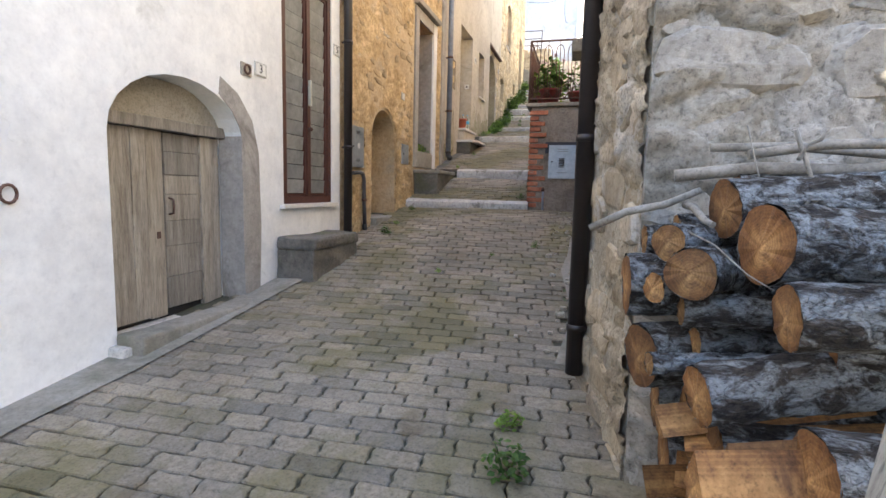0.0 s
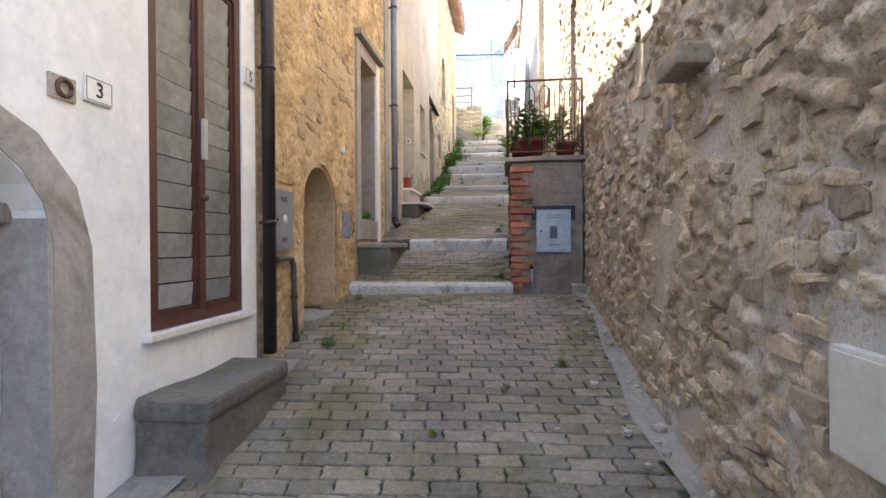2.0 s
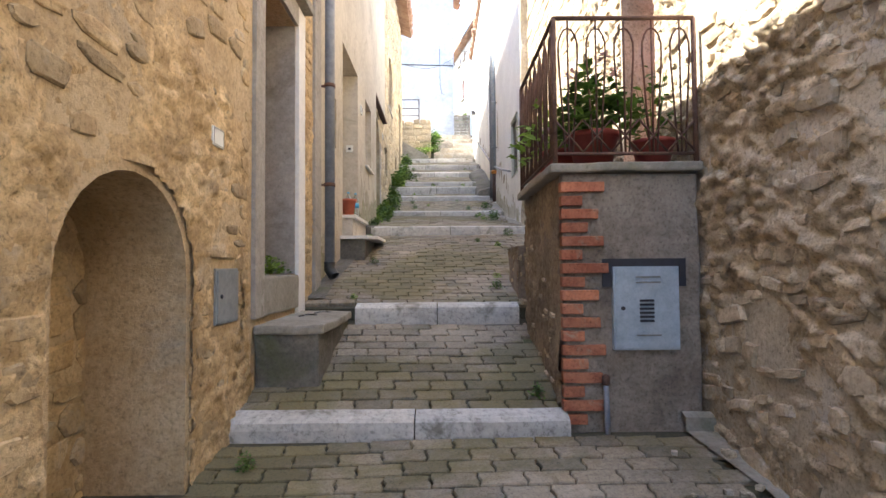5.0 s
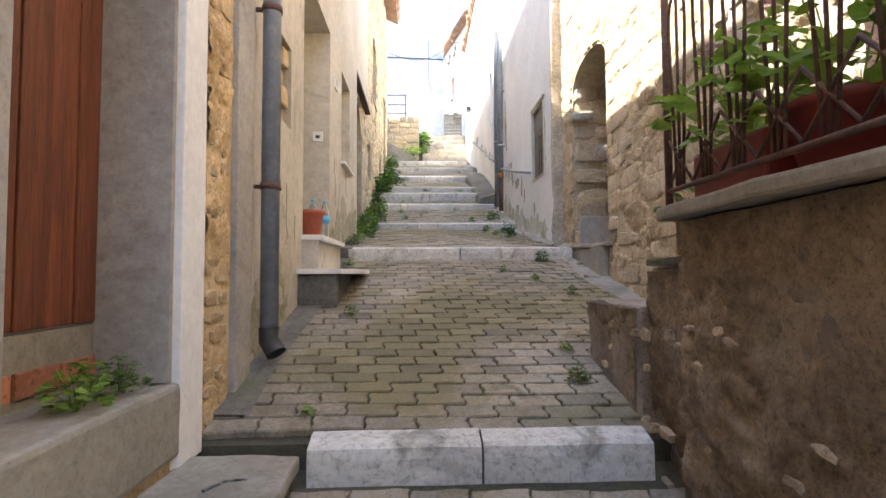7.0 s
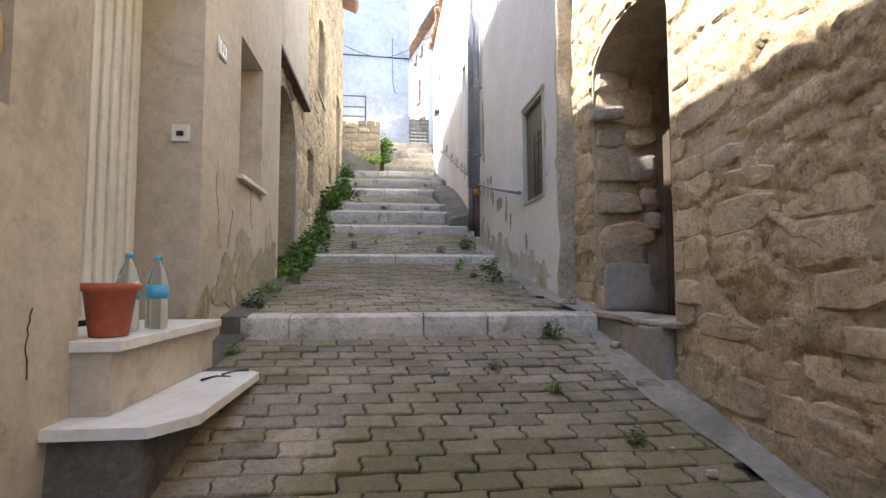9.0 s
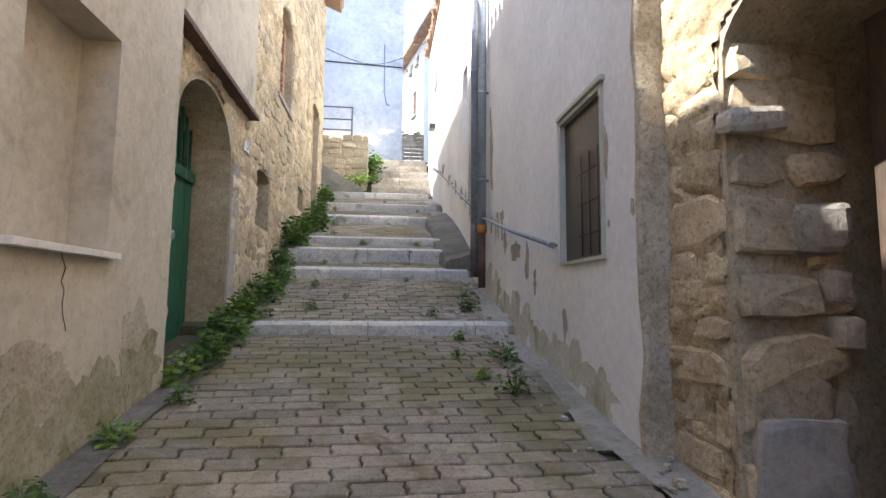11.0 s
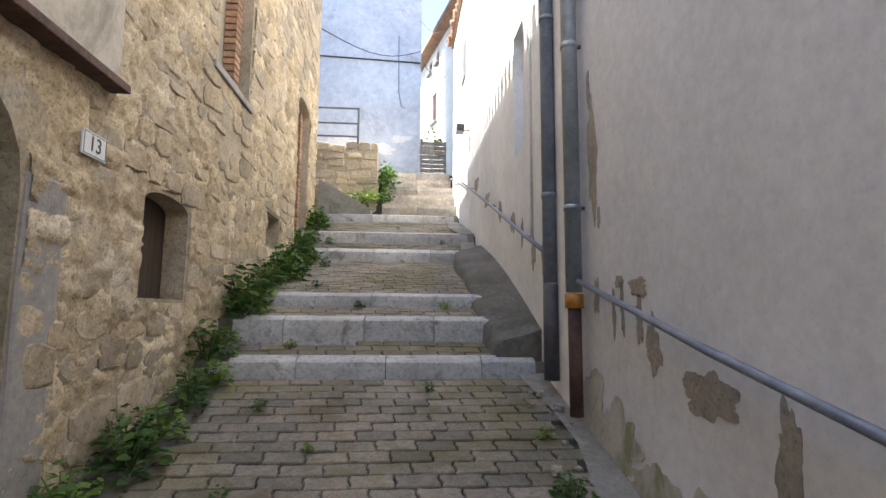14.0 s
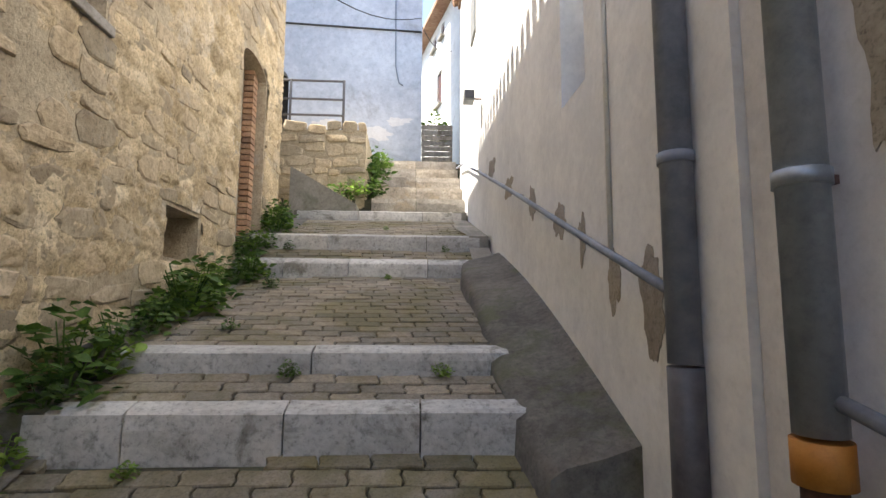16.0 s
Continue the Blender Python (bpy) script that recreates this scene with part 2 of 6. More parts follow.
M["blue_box"] = surface("blue_box", (0.28, 0.34, 0.40), (0.40, 0.47, 0.54), 3, 18, 0.5, 0.05, 0.002, metal=0.2, pit_shade=0.08)
M["rust_iron"] = surface("rust_iron", (0.06, 0.03, 0.025), (0.14, 0.075, 0.055), 6, 30, 0.75, 0.3, 0.003)
M["painted_panel"] = surface("painted_panel", (0.46, 0.45, 0.41), (0.55, 0.54, 0.50), 3, 14, 0.5, 0.05, 0.002, pit_shade=0.08)
M["white_tile"] = surface("white_tile", (0.72, 0.72, 0.70), (0.80, 0.80, 0.78), 5, 30, 0.25, 0.0, pit_shade=0.08)
M["ink"] = surface("ink", (0.02, 0.02, 0.03), (0.03, 0.03, 0.04), 5, 30, 0.6, 0.0, pit_shade=0.08)
M["terracotta"] = surface("terracotta", (0.42, 0.09, 0.045), (0.52, 0.14, 0.07), 4, 20, 0.6, 0.1, 0.003, pit_shade=0.08)
M["red_plastic"] = surface("red_plastic", (0.20, 0.03, 0.025), (0.28, 0.05, 0.04), 4, 20, 0.45, 0.05, 0.002, pit_shade=0.08)
M["soil"] = surface("soil", (0.03, 0.022, 0.015), (0.07, 0.05, 0.035), 10, 40, 0.95, 0.6, 0.01)
M["brick"] = surface("brick", (0.30, 0.10, 0.06), (0.48, 0.20, 0.12), 4, 22, 0.92, 0.5, 0.01, vary="object", var_amt=0.45, spots=(0.34, 0.28, 0.22), spot_at=0.56, spot_scale=6)
M["bark"] = surface("bark", (0.014, 0.011, 0.010), (0.085, 0.07, 0.06), 16, 40, 0.95, 1.0, 0.05, grain=(0.6, 1, 1), spots=(0.34, 0.37, 0.39), spot_at=0.46, spot_scale=20, local=True, cells=60.0, pit_shade=0.55)
M["cut_wood"] = surface("cut_wood", (0.15, 0.065, 0.022), (0.32, 0.165, 0.06), 9, 40, 0.8, 0.2, 0.004, local=True, vary="object", var_amt=0.45, spots=(0.10, 0.045, 0.02), spot_at=0.54, spot_scale=9)


def add_rings(m):
    """Growth rings and a paler heart round the log's own axis."""
    nt = m.node_tree
    bsdf = nt.nodes["Principled BSDF"]
    base = bsdf.inputs["Base Color"].links[0].from_socket
    vec = stretch(nt, nt.nodes.new("ShaderNodeTexCoord").outputs["Object"], (0, 1, 1))
    warp = node(nt, "ShaderNodeTexNoise", Scale=14.0, Detail=3.0)
    nt.links.new(vec, warp.inputs["Vector"])
    off = nt.nodes.new("ShaderNodeVectorMath")
    off.operation = "MULTIPLY_ADD"
    off.inputs[1].default_value = (0.0, 0.05, 0.05)
    nt.links.new(warp.outputs["Color"], off.inputs[0])
    nt.links.new(vec, off.inputs[2])
    away = nt.nodes.new("ShaderNodeVectorMath")
    away.operation = "DISTANCE"
    away.inputs[1].default_value = (0.0, 0.025, 0.025)
    nt.links.new(off.outputs["Vector"], away.inputs[0])
    heart = ramp(nt, away.outputs["Value"], [(0.0, (2.0, 2.3, 2.7)), (0.035, (1.5, 1.6, 1.7)), (0.06, (0.95, 0.9, 0.85)), (0.10, (0.75, 0.65, 0.6))])
    rings = nt.nodes.new("ShaderNodeMath")
    rings.operation = "SINE"
    many = nt.nodes.new("ShaderNodeMath")
    many.operation = "MULTIPLY"
    many.inputs[1].default_value = 800.0
    nt.links.new(away.outputs["Value"], many.inputs[0])
    nt.links.new(many.outputs[0], rings.inputs[0])
    lines = ramp(nt, rings.outputs[0], [(0.0, (0.82, 0.8, 0.78)), (0.6, (1, 1, 1))])
    nt.links.new(mixed(nt, 1.0, mixed(nt, 1.0, base, heart, "MULTIPLY"), lines, "MULTIPLY"), bsdf.inputs["Base Color"])


add_rings(M["cut_wood"])
M["stick_grey"] = surface("stick_grey", (0.17, 0.15, 0.125), (0.33, 0.30, 0.26), 6, 30, 0.9, 0.3, 0.005)
M["roof_tile"] = surface("roof_tile", (0.26, 0.14, 0.09), (0.42, 0.27, 0.18), 2, 12, 0.9, 0.3, 0.01)
M["cream_metal"] = surface("cream_metal", (0.40, 0.39, 0.33), (0.48, 0.47, 0.40), 3, 20, 0.55, 0.05, 0.002, pit_shade=0.08)
M["white_paint"] = surface("white_paint", (0.62, 0.61, 0.56), (0.72, 0.71, 0.66), 2, 12, 0.5, 0.05, 0.003, pit_shade=0.08)
M["leaf"] = surface("leaf", (0.045, 0.11, 0.02), (0.12, 0.21, 0.04), 5, 20, 0.6, 0.1, 0.003, vary="island", var_amt=0.4, pit_shade=0.08)
M["leaf_bright"] = surface("leaf_bright", (0.13, 0.25, 0.035), (0.25, 0.38, 0.07), 5, 20, 0.6, 0.1, 0.003, vary="island", var_amt=0.4, pit_shade=0.08)
M["petal"] = surface("petal", (0.45, 0.26, 0.30), (0.62, 0.42, 0.46), 8, 30, 0.7, 0.1, 0.003, pit_shade=0.08)
for nm in ("leaf", "leaf_bright"):
    nt = M[nm].node_tree
    bsdf = nt.nodes["Principled BSDF"]
    thin = nt.nodes.new("ShaderNodeBsdfTranslucent")
    both = nt.nodes.new("ShaderNodeMixShader")
    both.inputs[0].default_value = 0.4
    nt.links.new(bsdf.inputs["Base Color"].links[0].from_socket, thin.inputs["Color"])
    nt.links.new(bsdf.outputs[0], both.inputs[1])
    nt.links.new(thin.outputs[0], both.inputs[2])
    nt.links.new(both.outputs[0], nt.nodes["Material Output"].inputs["Surface"])
M["orange_tape"] = surface("orange_tape", (0.42, 0.16, 0.02), (0.52, 0.22, 0.04), 5, 20, 0.6, 0.0, pit_shade=0.08)
M["salmon_paint"] = surface("salmon_paint", (0.42, 0.15, 0.11), (0.55, 0.22, 0.17), 6, 24, 0.6, 0.2, 0.003, spots=(0.16, 0.07, 0.05), spot_at=0.6, spot_scale=14)
M["green_wire"] = surface("green_wire", (0.05, 0.16, 0.10), (0.12, 0.26, 0.18), 6, 24, 0.5, 0.0, pit_shade=0.08)
M["cable"] = surface("cable", (0.02, 0.02, 0.02), (0.04, 0.04, 0.04), 5, 20, 0.6, 0.0, pit_shade=0.08)
M["plastic_blue"] = surface("plastic_blue", (0.05, 0.32, 0.55), (0.10, 0.42, 0.62), 5, 20, 0.4, 0.0, pit_shade=0.08)
for nm, tint, rgh in (("window_glass", (0.75, 0.8, 0.8), 0.08), ("bottle_plastic", (0.85, 0.92, 0.95), 0.12)):
    g = bpy.data.materials.new(nm)
    g.use_nodes = True
    b = g.node_tree.nodes["Principled BSDF"]
    b.inputs["Base Color"].default_value, b.inputs["Roughness"].default_value = (*tint, 1), rgh
    b.inputs["Transmission Weight"].default_value, b.inputs["IOR"].default_value = 1.0, 1.3
    M[nm] = g
M["mesh_screen"] = surface("mesh_screen", (0.035, 0.028, 0.026), (0.06, 0.05, 0.045), 1.2, 40, 0.35, 0.0, pit_shade=0.08)

# ---- mesh helpers ----


def link_mesh(name, me, parent=None):
    ob = new(name, me)
    if parent is not None:
        ob.parent = parent
    return ob


def part(name, bm, material, parent=None, label=""):
    me = bpy.data.meshes.new(name)
    bm.normal_update()
    bm.to_mesh(me)
    bm.free()
    me.materials.append(M[material])
    ob = link_mesh(name, me, parent)
    return tagged(ob, label) if label else ob


def smooth(ob):
    ob.data.polygons.foreach_set("use_smooth", [True] * len(ob.data.polygons))
    return ob


def empty(name, label, category, m=None, group="", kind=""):
    ob = new(name)
    if m is not None:
        ob.matrix_world = m
    return tagged(ob, label, category, group, kind)


def box(bm, x0, x1, y0, y1, z0, z1, bevel=0.0, m=None):
    b = bmesh.new()
    bmesh.ops.create_cube(b, size=1)
    for v in b.verts:
        v.co = Vector(((x0 + x1) / 2 + v.co.x * (x1 - x0), (y0 + y1) / 2 + v.co.y * (y1 - y0), (z0 + z1) / 2 + v.co.z * (z1 - z0)))
    if bevel:
        bmesh.ops.bevel(b, geom=b.edges[:], offset=bevel, segments=2, affect="EDGES", profile=0.6)
    if m is not None:
        b.transform(m)
    tmp = bpy.data.meshes.new("tmp")
    b.to_mesh(tmp)
    b.free()
    bm.from_mesh(tmp)
    bpy.data.meshes.remove(tmp)
    return bm


def boxed(*a, **k):
    return box(bmesh.new(), *a, **k)


def tube(bm, pts, r, seg=10, caps=True):
    """A round bar along the points; r is one radius or one for each point."""
    pts = [Vector(p) for p in pts]
    rs = r if isinstance(r, (list, tuple)) else [r] * len(pts)
    rings = []
    side = None
    for i, p in enumerate(pts):
        d = (pts[min(i + 1, len(pts) - 1)] - pts[max(i - 1, 0)]).normalized()
        if side is None:
            side = d.orthogonal().normalized()
        else:
            side = (side - d * side.dot(d)).normalized()
        up = d.cross(side)
        rings.append([bm.verts.new(p + (side * math.cos(a) + up * math.sin(a)) * rs[i]) for a in (2 * math.pi * k / seg for k in range(seg))])
    for a, b in zip(rings, rings[1:]):
        for k in range(seg):
            f = bm.faces.new((a[k], a[(k + 1) % seg], b[(k + 1) % seg], b[k]))
            f.smooth = True
    if caps:
        bm.faces.new(rings[0][::-1])
        bm.faces.new(rings[-1])
    return bm


def tubed(pts, r, seg=10, caps=True):
    return tube(bmesh.new(), pts, r, seg, caps)


def lathe(profile, seg=20, m=None):
    bm = bmesh.new()
    rings = [[bm.verts.new((r * math.cos(2 * math.pi * k / seg), r * math.sin(2 * math.pi * k / seg), z)) for k in range(seg)] for r, z in profile]
    for a, b in zip(rings, rings[1:]):
        for k in range(seg):
            bm.faces.new((a[k], a[(k + 1) % seg], b[(k + 1) % seg], b[k])).smooth = True
    bm.faces.new(rings[0][::-1])
    bm.faces.new(rings[-1])
    if m is not None:
        bm.transform(m)
    return bm


def arch_loop(u0, u1, z0, z1, rise, n=12):
    """Outline of an opening with a curved head; rise 0 gives a rectangle."""
    pts = [(u0, z0), (u1, z0)]
    if rise <= 0:
        return pts + [(u1, z1), (u0, z1)]
    c, h = (u0 + u1) / 2, (u1 - u0) / 2
    return pts + [(c + h * math.cos(math.pi * k / n), z1 - rise + rise * math.sin(math.pi * k / n)) for k in range(n + 1)]


def pierced(outline, holes, depth, to_world):
    """A wall of a given depth with openings that go through it. to_world maps (u, d, z) to the world."""
    bm = bmesh.new()
    edges = []
    for loop in [outline] + holes:
        vs = [bm.verts.new((u, 0, z)) for u, z in loop]
        edges += [bm.edges.new((vs[i], vs[(i + 1) % len(vs)])) for i in range(len(vs))]
    bmesh.ops.triangle_fill(bm, edges=edges, use_beauty=True, use_dissolve=False)
    r = bmesh.ops.extrude_face_region(bm, geom=bm.faces[:])
    for v in r["geom"]:
        if isinstance(v, bmesh.types.BMVert):
            v.co.y = depth
    for v in bm.verts:
        v.co = Vector(to_world(v.co.x, v.co.y, v.co.z))
    bmesh.ops.recalc_face_normals(bm, faces=bm.faces[:])
    return bm


def facing_east(x):
    """A wall on the west side: its face looks along +x, the depth goes west."""
    return lambda u, d, z: (x - d, u, z)


def facing_west(x):
    return lambda u, d, z: (x + d, u, z)


def facing_south(y):
    return lambda u, d, z: (u, y + d, z)


# rough stone pieces: unit outline, shared by all walls


def stone_shape(seed, rough_edge=0.10, n=9, dome=0.35):
    """A flat-faced, angular stone that fills a unit square unevenly; its front lies along -y."""
    rng = random.Random(seed)
    k1, k2, k3, k4 = (rng.uniform(-1.6, 1.6) * rough_edge for _ in range(4))
    ring = []
    for k in range(n):
        a = 2 * math.pi * (k + rng.uniform(-0.3, 0.3)) / n
        c, s = math.cos(a), math.sin(a)
        q = 0.5 / max(abs(c), abs(s)) ** 0.93
        x, z = c * q, s * q
        x, z = x * (1 + k1 * z) + k3 * z * 0.5, z * (1 + k2 * x) + k4 * x * 0.5
        f = 1 - rng.uniform(0, rough_edge)
        ring.append((x * f, z * f))
    lean_x, lean_z = rng.uniform(-0.45, 0.45), rng.uniform(-0.45, 0.45)
    front = lambda x, z: -0.75 + lean_x * x + lean_z * z - rng.uniform(0, dome)
    verts = [(x, 0.6, z) for x, z in ring] + [(x * 0.985, front(x, z) * 0.55 + 0.1, z * 0.98) for x, z in ring]
    verts += [(x * rng.uniform(0.80, 0.9), front(x, z), z * rng.uniform(0.76, 0.88)) for x, z in ring] + [(rng.uniform(-0.15, 0.15), front(0, 0) - dome * 0.4, rng.uniform(-0.15, 0.15))]
    faces = []
    for r in (0, n):
        faces += [(r + k, r + (k + 1) % n, r + n + (k + 1) % n, r + n + k) for k in range(n)]
    faces += [(2 * n + k, 2 * n + (k + 1) % n, 3 * n) for k in range(n)]
    return verts, faces


SHAPES = [stone_shape(100 + k) for k in range(14)]
BLOCKS = [stone_shape(200 + k, 0.05, 11, 0.3) for k in range(14)]


def inside(u, z, o):
    u0, u1, z0, z1, rise = o
    if not (u0 - 0.02 < u < u1 + 0.02 and z0 - 0.02 < z < z1 + 0.02):
        return False
    if rise > 0 and z > z1 - rise:
        return ((u - (u0 + u1) / 2) / ((u1 - u0) / 2)) ** 2 + ((z - z1 + rise) / rise) ** 2 < 1.1
    return True


def lay_stones(owner, material, u0, u1, base, top, sizes, to_world, yaw, openings=(), proud=0.03, near=None, shapes=SHAPES, gap=0.012, drop=0.0, seed=1, wild=0.2):
    """Courses of uneven stones on a wall face. base: height of the ground by u. near: the stretch (u, u, z) whose stones are single parts."""
    rng = random.Random(seed)
    (wmin, wmax), (hmin, hmax) = sizes
    places = []
    zlow = min(base(u0), base(u1)) - 0.1
    z = zlow
    while z < top:
        h = rng.uniform(hmin, hmax)
        u = u0
        while u < u1 - 0.04:
            w = min(rng.uniform(wmin, wmax) * (0.7 + 0.6 * h / hmax), u1 - u)
            zc, hh = z + h / 2 + rng.uniform(-wild, wild) * h, h * rng.uniform(1 - 0.9 * wild, 1 + 0.3 * wild)
            a, b = u, u + w
            hit = [o for o in openings for q in (0.04, 0.35, 0.65, 0.96) for r in (-0.42, 0, 0.42) if inside(a + q * w, zc + r * hh, o)]
            if not hit and zc + hh / 2 > base((a + b) / 2) and rng.random() > drop and w > 0.05:
                places.append((u + w / 2, zc, w - gap, hh - gap, rng.randrange(len(shapes)), rng.uniform(0.5, 1.4) * proud, rng.uniform(-40, 40) * wild))
            elif hit:
                o = hit[0]
                if a < o[0] - 0.07 < b:
                    w2 = o[0] - 0.015 - a
                    places.append((a + w2 / 2, zc, w2 - gap, hh - gap, rng.randrange(len(shapes)), proud, 0))
                elif a < o[1] + 0.015 and b > o[1] + 0.09 and zc < o[3] - o[4]:
                    w2 = b - o[1] - 0.015
                    places.append((b - w2 / 2, zc, w2 - gap, hh - gap, rng.randrange(len(shapes)), proud, 0))
            u += w
        z += h
    flip = -1 if yaw == 90 else 1

    def matrix(p):
        uc, zc, w, h, k, d, tilt = p
        return Matrix.Translation(to_world(uc, 0, zc)) @ pose(0, 0, 0, 0, 0, yaw) @ pose(0, 0, 0, 0, tilt) @ Matrix.Diagonal((w, d, h, 1))

    singles = [p for p in places if near and near[0] <= p[0] <= near[1] and p[1] - base(p[0]) <= near[2]][:300]
    chosen = set(map(id, singles))
    data = []
    for i, (vs, fs) in enumerate(shapes):
        me = bpy.data.meshes.new("stone")
        me.from_pydata(vs, [], fs)
        me.materials.append(M[material])
        data.append(me)
    for p in singles:
        ob = link_mesh("stone", data[p[4]], owner)
        ob.matrix_world = matrix(p)
    V, F = [], []
    for p in places:
        if id(p) in chosen:
            continue
        vs, fs = shapes[p[4]]
        m, n = matrix(p), len(V)
        V += [m @ Vector(v) for v in vs]
        F += [tuple(n + i for i in f) for f in fs]
    if V:
        me = bpy.data.meshes.new("stones")
        me.from_pydata(V, [], F)
        me.materials.append(M[material + "_rest"])
        tagged(link_mesh("stones", me, owner), kind="stuff")


def rough_facing(owner, material, u0, u1, z_of, z1, to_world, openings=(), cell=0.025, size=(0.20, 0.12), relief=0.05, buried=0.45, seed=0, depth=0.02):
    """Uneven face of a rubble wall: rounded stones half buried in smeared, crumbling mortar."""
    nu, z0 = int((u1 - u0) / cell), min(z_of(u0), z_of(u1)) - 0.05
    nz = int((z1 - z0) / cell)
    V, F, keep, tone = [], [], [], []
    for j in range(nz + 1):
        z = z0 + (z1 - z0) * j / nz
        for i in range(nu + 1):
            u = u0 + (u1 - u0) * i / nu
            q = Vector((u * 2.2, z * 2.2, seed))
            w = noise.noise_vector(q * 1.7)
            a, b = u + 0.09 * w.x, z + 0.07 * w.y
            dist, near = noise.voronoi(Vector((a / size[0], b / size[1], seed * 3.7)))
            c = near[0]
            h = noise.cell_vector(c * 17.3 + Vector((0.5, 0.5, 0.5)))
            edge = min(1.0, max(0.0, (dist[1] - dist[0]) * 7.0)) ** 0.6
            lump = edge * (0.55 + 0.45 * h.x + 0.5 * (h.y - 0.5) * (a / size[0] - c.x) + 0.7 * (h.z - 0.3) * (b / size[1] - c.y))
            mask = min(1.0, max(0.0, 0.5 + 2.6 * (noise.noise(q * 0.8) + 0.5 - buried)))
            small = noise.fractal(Vector((u * 13, z * 16, seed)), 0.6, 2.0, 4)
            d = relief * (0.8 * lump * mask + 0.26 * small + 0.3 * noise.noise(q * 0.6 + Vector((5, 3, 1)))) - depth
            V.append(to_world(u, -d, z))
            tone.append(0.55 + (h.y - 0.5) * mask * (0.9 if edge > 0.5 else 0.4))
            keep.append(z > z_of(u) - 0.08 and not any(inside(u, z, o) for o in openings))
    for j in range(nz):
        for i in range(nu):
            k = j * (nu + 1) + i
            f = (k, k + 1, k + nu + 2, k + nu + 1)
            if all(keep[n] for n in f):
                F.append(f)
    me = bpy.data.meshes.new("facing")
    me.from_pydata(V, [], F)
    me.attributes.new("tone", "FLOAT", "POINT").data.foreach_set("value", tone)
    me.polygons.foreach_set("use_smooth", [True] * len(F))
    me.materials.append(M[material])
    tagged(link_mesh("facing", me, owner), "crumbling mortar with half-buried rubble", kind="stuff")


# ---- the lie of the lane ----
PROFILE = [(-60, -3.2), (-8, -0.75), (0, 0.1), (2.8, 0.44), (3.75, 0.53), (7.62, 1.185), (7.62, 1.26), (9.05, 1.685), (9.05, 1.785), (12.65, 2.63), (12.65, 2.74), (15.8, 3.235),
           (15.8, 3.32), (17.92, 3.85), (17.92, 3.94), (18.35, 4.08), (18.35, 4.25), (18.85, 4.385), (18.85, 4.47), (21.2, 5.03), (21.2, 5.16), (21.7, 5.38),
           (21.7, 5.51), (24.0, 6.09), (24.0, 6.22), (24.5, 6.3), (24.5, 6.55), (24.95, 6.58), (24.95, 6.85), (25.4, 6.88), (25.4, 7.15), (25.8, 7.18), (25.8, 7.42),
           (26.2, 7.45), (26.2, 7.7), (27.6, 7.95), (60, 9.0)]


def lane(y):
    for (a, za), (b, zb) in zip(PROFILE, PROFILE[1:]):
        if y < b:
            return za + (zb - za) * (y - a) / (b - a)
    return PROFILE[-1][1]


def slope(y):
    for (a, za), (b, zb) in zip(PROFILE, PROFILE[1:]):
        if y < b:
            return (zb - za) / (b - a)
    return 0


def strip(name, x_of, material, kind_label, lift=0.0, y0=-60, y1=60, parent=None):
    """A sheet that follows the lane; x_of(y) gives its two sides."""
    bm = bmesh.new()
    ys = [(y, z) for y, z in PROFILE if y0 <= y <= y1]
    full = []
    if not ys or ys[0][0] > y0:
        full.append((y0, lane(y0 + 1e-4)))
    full += ys
    if full[-1][0] < y1:
        full.append((y1, lane(y1 - 1e-4)))
    fine = []
    for (a, za), (b, zb) in zip(full, full[1:]):
        n = max(1, int((b - a) / 0.5))
        fine += [(a + (b - a) * k / n, za + (zb - za) * k / n) for k in range(n)]
    fine.append(full[-1])
    prev = None
    for y, z in fine:
        xa, xb = x_of(y)
        n = 6
        row = [bm.verts.new((xa + (xb - xa) * k / n, y - max(0.0, lift) * 0.7 + (0.09 if lift < 0 else 0.0), z + lift + (0.006 * noise.noise((xa + k, y * 2, 0)) if abs(xb - xa) < 5 else 0))) for k in range(n + 1)]
        if prev:
            for k in range(n):
                bm.faces.new((prev[k], prev[k + 1], row[k + 1], row[k]))
        prev = row
    ob = part(name, bm, material, parent)
    return tagged(ob, kind_label, name.replace("_", " "), kind="structure") if parent is None else ob


strip("ground", lambda y: (-60, 60), "joint_dirt", "earth and paving bed under the sloping lane", -0.012)

# ---- house masses ----
XL, XU, XR, XW, XV = -2.72, -2.86, 0.0, -0.14, -0.17


def shell(name, label, x0, x1, y0, y1, z0, z1, material, skip):
    """The unseen remaining walls of a house, closed behind the street wall on side skip."""
    t = 0.3
    e = 0.004
    for side, dims in (("w", (x0, x0 + t, y0, y1)), ("e", (x1 - t, x1, y0, y1)), ("s", (x0 + t + e, x1 - t - e, y0, y0 + t)), ("n", (x0 + t + e, x1 - t - e, y1 - t, y1))):
        if side in skip:
            continue
        tagged(part("wall_" + name + "_" + side, boxed(*dims, z0, z1), material), label, "wall", kind="structure")


